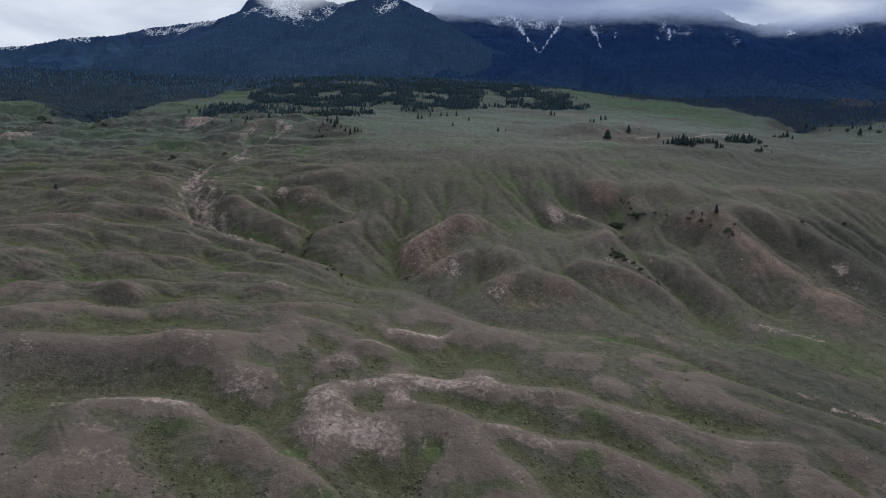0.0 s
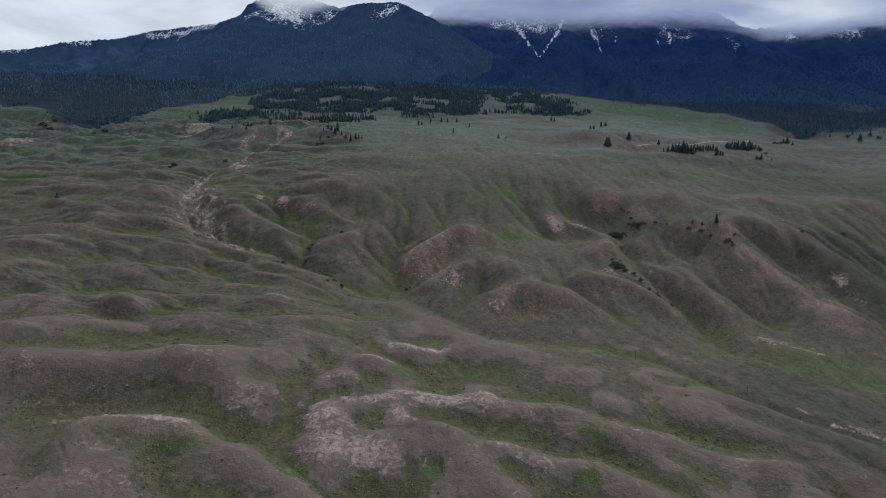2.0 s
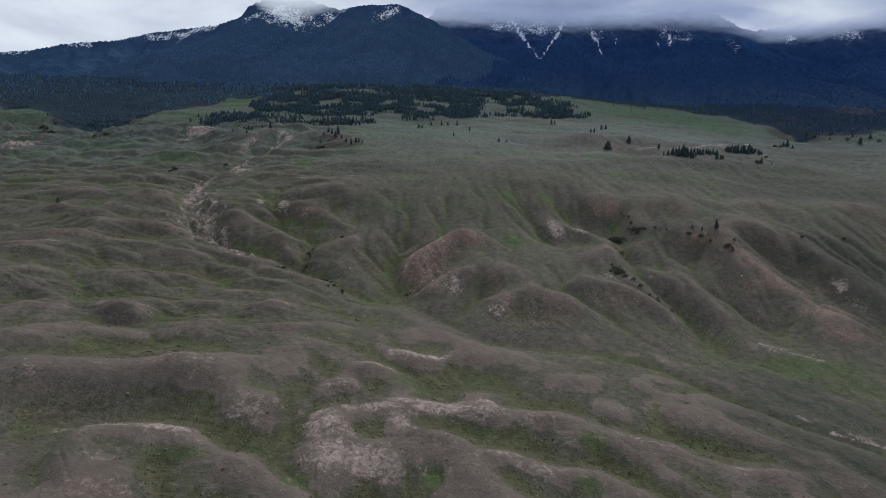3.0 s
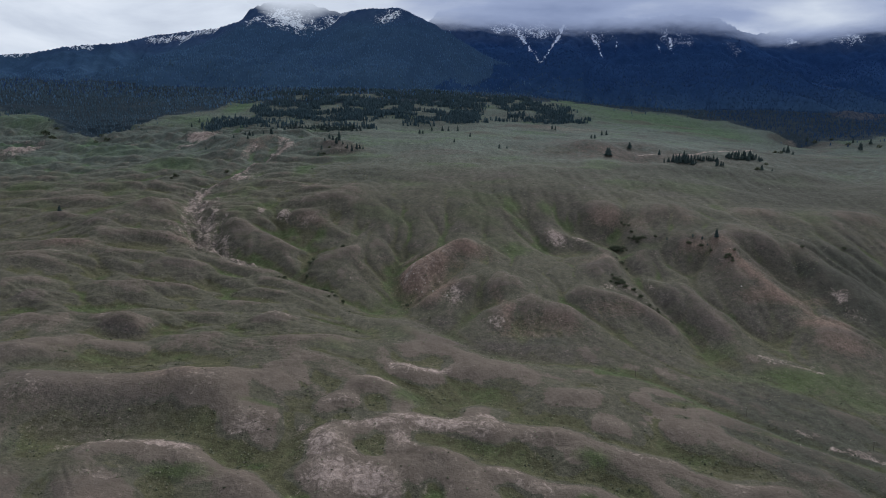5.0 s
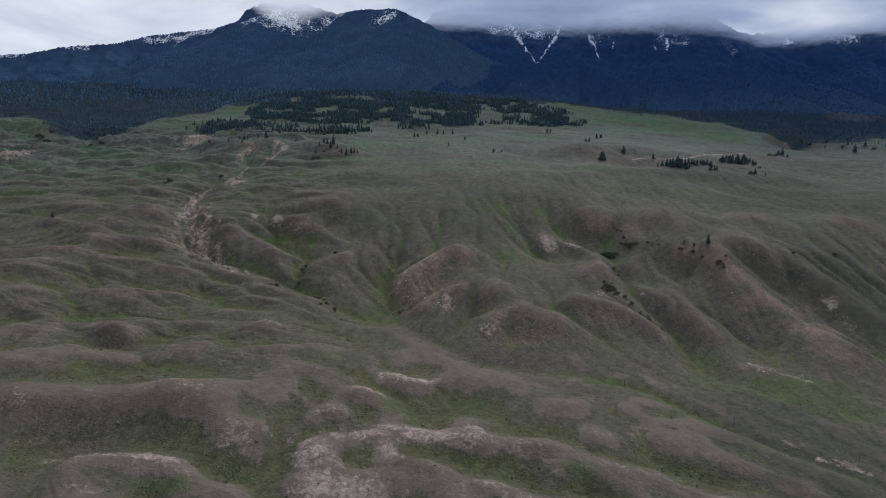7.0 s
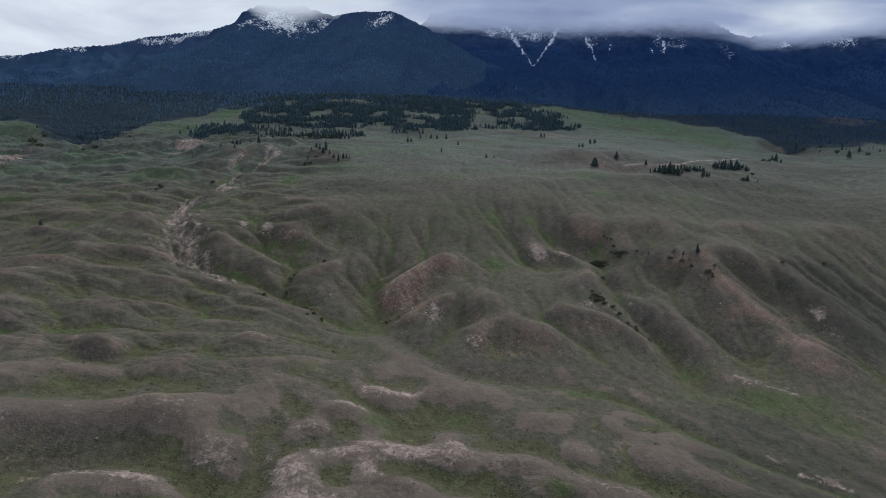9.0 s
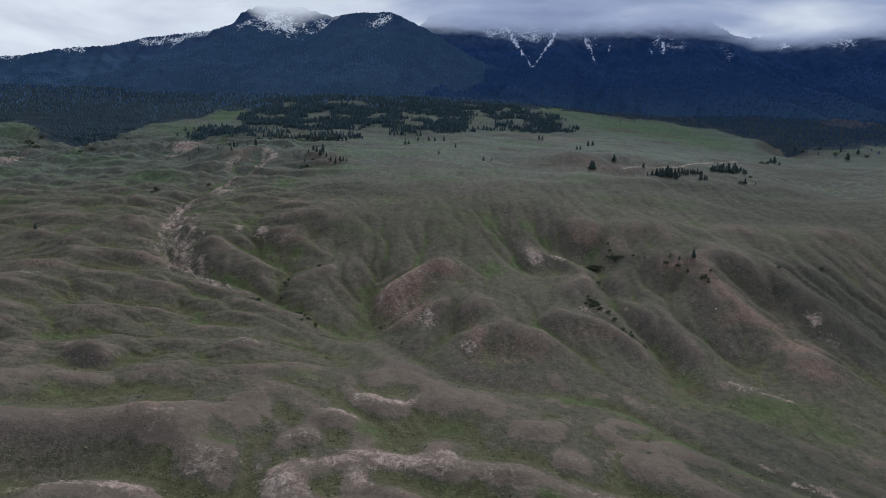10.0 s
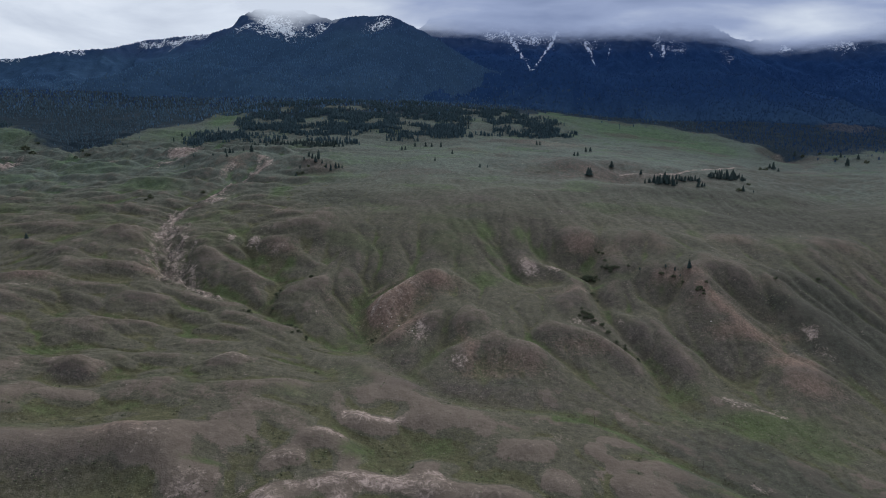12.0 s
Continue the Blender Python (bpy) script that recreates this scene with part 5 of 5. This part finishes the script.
def make_conifer(seed, spread, ragged):
    """A conifer 1 m high, to be scaled: tapered trunk and whorls of drooping boughs."""
    rng = random.Random(seed)
    tree = thing("conifer", "dark green conifer standing alone on the grassy slope", "tree", "conifers on the grassland")
    bm = bmesh.new()
    stem(bm, (0, 0, -0.05), (0, 0, 0.97), 0.022, 0.004)
    part("trunk", bm, BARK, tree)
    bm = bmesh.new()
    whorls = 12
    for k in range(whorls):
        f = k / (whorls - 1)
        z = 0.10 + 0.86 * f
        r = spread * (1 - f) ** 0.7 * rng.uniform(0.8, 1.1) + 0.02
        boughs = 8 if f < 0.7 else 5
        for j in range(boughs):
            if rng.random() < ragged:
                continue
            a = 2 * math.pi * (j + rng.uniform(-0.3, 0.3)) / boughs + k
            reach = r * rng.uniform(0.7, 1.15)
            spray(bm, (0, 0, z + 0.03), (reach * math.cos(a), reach * math.sin(a), z - 0.01), 0.34 * reach + 0.012, 0.10 * reach + 0.03, rng)
    part("crown", bm, NEEDLES, tree)
    return tree


def make_bush(seed):
    """A broad shrub 1 m high, to be scaled: several stems and many small leaf clumps."""
    rng = random.Random(seed)
    bush = thing("bush", "dark leafy shrub growing in a moist gully", "bush", "shrubs in the gullies")
    bm = bmesh.new()
    for k in range(5):
        a = 2 * math.pi * k / 5
        stem(bm, (0.05 * math.cos(a), 0.05 * math.sin(a), -0.1), (0.4 * math.cos(a), 0.4 * math.sin(a), 0.6), 0.03, 0.012, 5)
    part("stems", bm, BARK, bush)
    bm = bmesh.new()
    for k in range(46):
        a, f = rng.uniform(0, 2 * math.pi), rng.random() ** 0.5
        c = Vector((0.62 * f * math.cos(a), 0.62 * f * math.sin(a), rng.uniform(0.15, 0.95 - 0.35 * f)))
        s = rng.uniform(0.10, 0.2)
        v = [bm.verts.new(c + s * Vector((rng.uniform(0.6, 1.2) * dx, rng.uniform(0.6, 1.2) * dy, rng.uniform(0.5, 1.0) * dz)))
             for dx, dy, dz in ((1, 0, 0), (0, 1, 0), (-1, 0, 0), (0, -1, 0), (0, 0, 1), (0, 0, -1))]
        for a0, b0 in ((0, 1), (1, 2), (2, 3), (3, 0)):
            bm.faces.new((v[a0], v[b0], v[4]))
            bm.faces.new((v[b0], v[a0], v[5]))
    part("foliage", bm, LEAVES, bush)
    return bush


def scaled(x, y, z, turn, s, wide=1.0):
    return Matrix.Translation((x, y, z)) @ Matrix.Rotation(turn, 4, "Z") @ Matrix.Diagonal((s * wide, s * wide, s, 1))


def plant(kinds, rows, rng, sink=0.1, label="", group=""):
    """Stand copies of the kinds at the places; the first use of a kind moves the kind itself."""
    xs, ys = np.array([float(r[0]) for r in rows]), np.array([float(r[1]) for r in rows])
    for (x, y, h), z in zip(rows, land(xs, ys)):
        kind = rng.choice(kinds)
        m = scaled(x, y, float(z) - sink, rng.uniform(0, 6.28), h, rng.uniform(0.85, 1.2))
        if kind.get("placed"):
            ob = copy_thing(kind, Matrix.Identity(4))
            ob.matrix_basis = m
        else:
            kind["placed"] = 1
            kind.matrix_basis = m
            ob = kind
        if label:
            tagged(ob, label, group=group)


RNG = random.Random(5)
SLENDER = [make_conifer(k, 0.26 + 0.05 * (k % 3), 0.2) for k in range(4)]
plant(SLENDER, TREE_PLACES + TREE2_PLACES, RNG)
GROVE_TREES = [make_conifer(10 + k, 0.26 + 0.06 * (k % 3), 0.15) for k in range(4)]
plant(GROVE_TREES, [(x + dx * RNG.uniform(-7, 7), y + dx * RNG.uniform(-9, 9), h * RNG.uniform(0.45, 0.75) * (1 - 0.2 * dx)) for x, y, h in TREE3_PLACES + TREE4_PLACES for dx in (0, 1, 1)], RNG, 0.1, "tall dark conifer in a dense grove beside the track", "conifers of the grove")
BUSHES = [make_bush(k) for k in range(4)]
THICKET = [(x, y, 0.95 * h) for x, y, h in BUSH_PLACES + BUSH2_PLACES]
for bush_x, bush_y, bush_h in BUSH_PLACES + BUSH2_PLACES[:12]:
    for k in range(2):
        THICKET.append((bush_x + RNG.uniform(-5, 5), bush_y + RNG.uniform(-9, 9), bush_h * RNG.uniform(0.35, 0.75)))
plant(BUSHES, THICKET, RNG, 0.05)


def grove_places():
    """Trees of the open woods at the foot of the mountain: thick in the groves, none in the clearings."""
    rng = np.random.default_rng(3)
    found = []
    for cx, cy, rx, ry, density in GROVES:
        n = int(density * rx * ry * 3.14 * 1.6 / 15)
        a, r = rng.uniform(0, 2 * np.pi, n), np.sqrt(rng.uniform(0, 1.6, n))
        found.append(np.stack([cx + rx * r * np.cos(a), cy + ry * r * np.sin(a)], -1))
    p = np.concatenate(found)
    clump = rough(0.55 * p[:, 0], p[:, 1], 40, 3, 121, 0.6)
    keep = clump > rng.uniform(-0.12, 0.08, len(p))
    keep &= openness(p[:, 0], p[:, 1]) > rng.uniform(0.2, 1.2, len(p))
    return p[keep]


def forest_mesh(name, x, y, z, h, seed, label, mat):
    """Many far conifers as one mesh: each a rough two-tiered cone of needles."""
    rng = np.random.default_rng(seed)
    n, sides = len(x), 5
    ang = rng.uniform(0, 6.28, (n, 1)) + np.arange(sides) * 2 * np.pi / sides
    wide = h[:, None] * rng.uniform(0.2, 0.34, (n, 1))
    rings = []
    for level, radius in ((0.02, 0.9), (0.48, 0.75)):
        r = wide * radius * rng.uniform(0.7, 1.25, (n, sides))
        rings.append(np.stack([x[:, None] + r * np.cos(ang), y[:, None] + r * np.sin(ang), z[:, None] + h[:, None] * (level + rng.uniform(-0.05, 0.05, (n, sides)))], -1))
    lean = rng.uniform(-0.02, 0.02, (2, n)) * h
    tips = [np.stack([x, y, z + 0.68 * h], -1), np.stack([x + lean[0], y + lean[1], z + h], -1)]
    verts = np.concatenate([rings[0], tips[0][:, None], rings[1], tips[1][:, None]], 1)
    k = np.arange(sides)
    one = np.concatenate([np.stack([k, (k + 1) % sides, np.full(sides, sides)], -1), np.stack([k + sides + 1, (k + 1) % sides + sides + 1, np.full(sides, 2 * sides + 1)], -1)])
    faces = (one[None] + (np.arange(n) * (2 * sides + 2))[:, None, None]).reshape(-1, 3)
    return tagged(soup(name, verts.reshape(-1, 3), faces, mat), label, "forest", kind="stuff")


def make_forest():
    p = grove_places()
    order = np.argsort(p[:, 1])
    p = p[order]
    rng = np.random.default_rng(8)
    h = rng.uniform(3.5, 11, len(p))
    rows = [(float(a), float(b), float(c)) for (a, b), c in zip(p[:150], h[:150])]
    plant(GROVE_TREES, rows, RNG, 0.1, "dark conifer at the edge of the open woods", "conifers of the open woods")
    x, y = p[150:, 0], p[150:, 1]
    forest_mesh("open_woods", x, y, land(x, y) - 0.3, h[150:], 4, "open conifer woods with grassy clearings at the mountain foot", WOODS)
    # the closed forest of the slopes
    gx, gy = np.meshgrid(np.arange(-1900, 1950, 8.0), np.arange(1240, 2560, 8.5))
    ex, ey = np.meshgrid(np.arange(-1150, -300, 7.0), np.arange(1240, 1680, 7.0))
    gx, gy = np.concatenate([gx.ravel(), ex.ravel()]), np.concatenate([gy.ravel(), ey.ravel()])
    x, y = gx + rng.uniform(-8, 8, gx.size), gy + rng.uniform(-8, 8, gx.size)
    edge = curve(x, *FOREST_EDGE)
    keep = (y > edge + 38 * rough(x, y, 80, 4, 131, 0.65) + rng.exponential(14, len(x)) - 12 - np.where(rng.uniform(0, 1, len(x)) < 0.12, rng.uniform(0, 120, len(x)), 0)) & (abs(x) < 0.83 * y) & (rough(x, y, 45, 3, 132) > -0.6)
    keep &= openness(x, y) > rng.uniform(0.3, 1.1, len(x))
    keep &= (rough(x, y, 110, 3, 134) < 0.35) | (y > 1750) | (rng.uniform(0, 1, len(x)) < 0.35)
    x, y = x[keep], y[keep]
    west, east, low = west_height(x, y), east_height(x, y), land(x, y)
    z = np.maximum(np.maximum(np.where(x < 890, west, -1e3), np.where(x > -390, east, -1e3)), low)
    keep = (z < 640 + 40 * rough(x, y, 80, 3, 133)) & (rng.uniform(0, 1, len(z)) > step(z, 470, 660) * 0.85) & (streaks(x, y, EAST_SNOW + WEST_SNOW) < 0.6) & (np.hypot((x - 1070) / 95, (y - 1640) / 65) > rng.uniform(0.1, 1.2, len(x)))
    x, y, z = x[keep], y[keep], z[keep]
    h = rng.uniform(4.0, 8.0, len(x))
    # trees sorted by height and side, each set with its own haze tint
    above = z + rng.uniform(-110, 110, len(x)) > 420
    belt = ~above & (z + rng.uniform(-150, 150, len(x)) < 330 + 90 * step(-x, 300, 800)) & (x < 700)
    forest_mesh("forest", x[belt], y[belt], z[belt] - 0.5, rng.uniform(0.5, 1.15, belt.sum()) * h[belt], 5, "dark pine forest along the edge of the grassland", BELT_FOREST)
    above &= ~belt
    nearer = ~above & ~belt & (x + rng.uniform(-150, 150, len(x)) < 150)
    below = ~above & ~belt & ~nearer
    forest_mesh("forest", x[nearer], y[nearer], z[nearer] - 0.5, h[nearer], 6, "pine forest on the lower mountain slopes, tinted blue-grey for haze", WEST_FOREST)
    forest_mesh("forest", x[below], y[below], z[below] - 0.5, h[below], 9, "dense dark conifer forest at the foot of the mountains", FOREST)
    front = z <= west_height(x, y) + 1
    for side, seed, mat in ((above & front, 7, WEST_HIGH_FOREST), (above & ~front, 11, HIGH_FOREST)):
        forest_mesh("forest", x[side], y[side], z[side] - 0.5, h[side], seed, "conifer forest on the upper mountain slopes, tinted blue for haze", mat)


make_forest()


def make_sage():
    """Sagebrush and tussocks over the nearer slopes, thick in the hollows."""
    rng = np.random.default_rng(12)
    n = 150000
    y = 235 + 800 * rng.uniform(0, 1, n) ** 1.5
    x = rng.uniform(-0.8, 0.85, n) * y + rng.uniform(-40, 60, n)
    crown = sampled(WEATHER["hump"], x, y) + sampled(WEATHER["swell"], x, y) / 3.5
    want = 0.035 + 0.3 * step(-crown, -0.2, 1.1)
    want *= step(rough(x, y, 26, 3, 141), -0.3, 0.4) * (1 - 0.9 * step(y, 540, 700))
    want = np.maximum(want, 0.6 * patches(x, y, SAGE_STANDS))
    keep = rng.uniform(0, 1, n) < want
    x, y = x[keep], y[keep]
    z = land(x, y)
    n = len(x)
    r = rng.uniform(0.3, 0.7, n) * np.where(rng.uniform(0, 1, n) < 0.12, 1.5, 1.0) * (1 + 0.3 * step(y, 400, 900))
    dirs = np.array([(1, 0, 0.3), (0.3, 0.95, 0.3), (-0.8, 0.6, 0.3), (-0.8, -0.6, 0.3), (0.3, -0.95, 0.3), (0.1, 0.05, 1.0), (0.75, 0, -0.2), (-0.4, 0.6, -0.2), (-0.4, -0.6, -0.2)])
    v = dirs[None] * r[:, None, None] * rng.uniform(0.65, 1.25, (n, 9, 1))
    v += np.stack([x, y, z], -1)[:, None]
    one = np.array([(0, 1, 5), (1, 2, 5), (2, 3, 5), (3, 4, 5), (4, 0, 5), (0, 6, 1), (1, 7, 2), (2, 7, 8), (2, 8, 3), (3, 8, 4), (4, 6, 0), (1, 6, 7), (4, 8, 6)])
    faces = (one[None] + (np.arange(n) * 9)[:, None, None]).reshape(-1, 3)
    tagged(soup("sagebrush", v.reshape(-1, 3), faces, SAGE), "grey-green sagebrush and tussocks scattered over the slopes", "shrubs", kind="stuff")


make_sage()


def make_pole():
    pole = thing("utility_pole", "weathered wooden utility pole with a crossarm", "pole", "poles along the wash")
    bm = bmesh.new()
    stem(bm, (0, 0, -0.4), (0, 0, 7.0), 0.17, 0.12, 10)
    part("post", bm, TIMBER, pole)
    bm = bmesh.new()
    bmesh.ops.create_cube(bm, size=1, matrix=Matrix.Translation((0, 0.17, 6.5)) @ Matrix.Diagonal((1.9, 0.1, 0.13, 1)))
    part("crossarm", bm, TIMBER, pole)
    for dx in (-0.85, -0.35, 0.35, 0.85):
        bm = bmesh.new()
        stem(bm, (dx, 0.17, 6.56), (dx, 0.17, 6.8), 0.06, 0.04, 8)
        part("insulator", bm, PORCELAIN, pole)
    return pole


def make_stone(seed):
    rng = random.Random(seed)
    bm = bmesh.new()
    bmesh.ops.create_icosphere(bm, subdivisions=2, radius=0.5)
    for v in bm.verts:
        v.co = v.co * (1 + 0.35 * noise.noise(v.co * 2.2 + Vector((seed * 7.1, 0, 0)))) * rng.uniform(0.95, 1.05)
        v.co.z *= 0.75
    mesh = bpy.data.meshes.new("boulder")
    bm.to_mesh(mesh)
    bm.free()
    mesh.materials.append(STONE)
    return tagged(new("boulder", mesh), "pale weathered boulder lying on the slope", "rock", "boulders on the slope")


first_pole = make_pole()
plant([first_pole], [(x, y, 1.0) for x, y, h in POLE_PLACES], random.Random(1), 0.0)
STONES = [make_stone(k) for k in range(3)]
plant(STONES, [(x, y, 0.55 * h) for x, y, h in ROCK_PLACES], random.Random(2), -0.05)


def make_rubble():
    """Small pale stones on the eroded banks and bare crowns."""
    rng = np.random.default_rng(21)
    n = 60000
    y = 250 + 850 * rng.uniform(0, 1, n) ** 1.4
    x = rng.uniform(-0.75, 0.8, n) * y
    bare = np.maximum(patches(x, y, PALE_NEAR + PALE_MID + PALE_FAR), streaks(x, y, PALE_SCARS))
    keep = rng.uniform(0, 1, n) < 0.3 * bare ** 2 + 0.004
    x, y = x[keep], y[keep]
    z, n = land(x, y), len(x)
    r = rng.uniform(0.12, 0.36, n) * (1 + step(y, 450, 900))
    dirs = np.array([(1, 0, 0.2), (0, 1, 0.2), (-1, 0, 0.2), (0, -1, 0.2), (0.1, 0.1, 0.8)])
    v = dirs[None] * r[:, None, None] * rng.uniform(0.55, 1.3, (n, 5, 1)) + np.stack([x, y, z], -1)[:, None]
    one = np.array([(0, 1, 4), (1, 2, 4), (2, 3, 4), (3, 0, 4)])
    faces = (one[None] + (np.arange(n) * 5)[:, None, None]).reshape(-1, 3)
    tagged(soup("rubble", v.reshape(-1, 3), faces, RUBBLE), "small pale stones on the bare eroded soil", "stones", kind="stuff")


make_rubble()
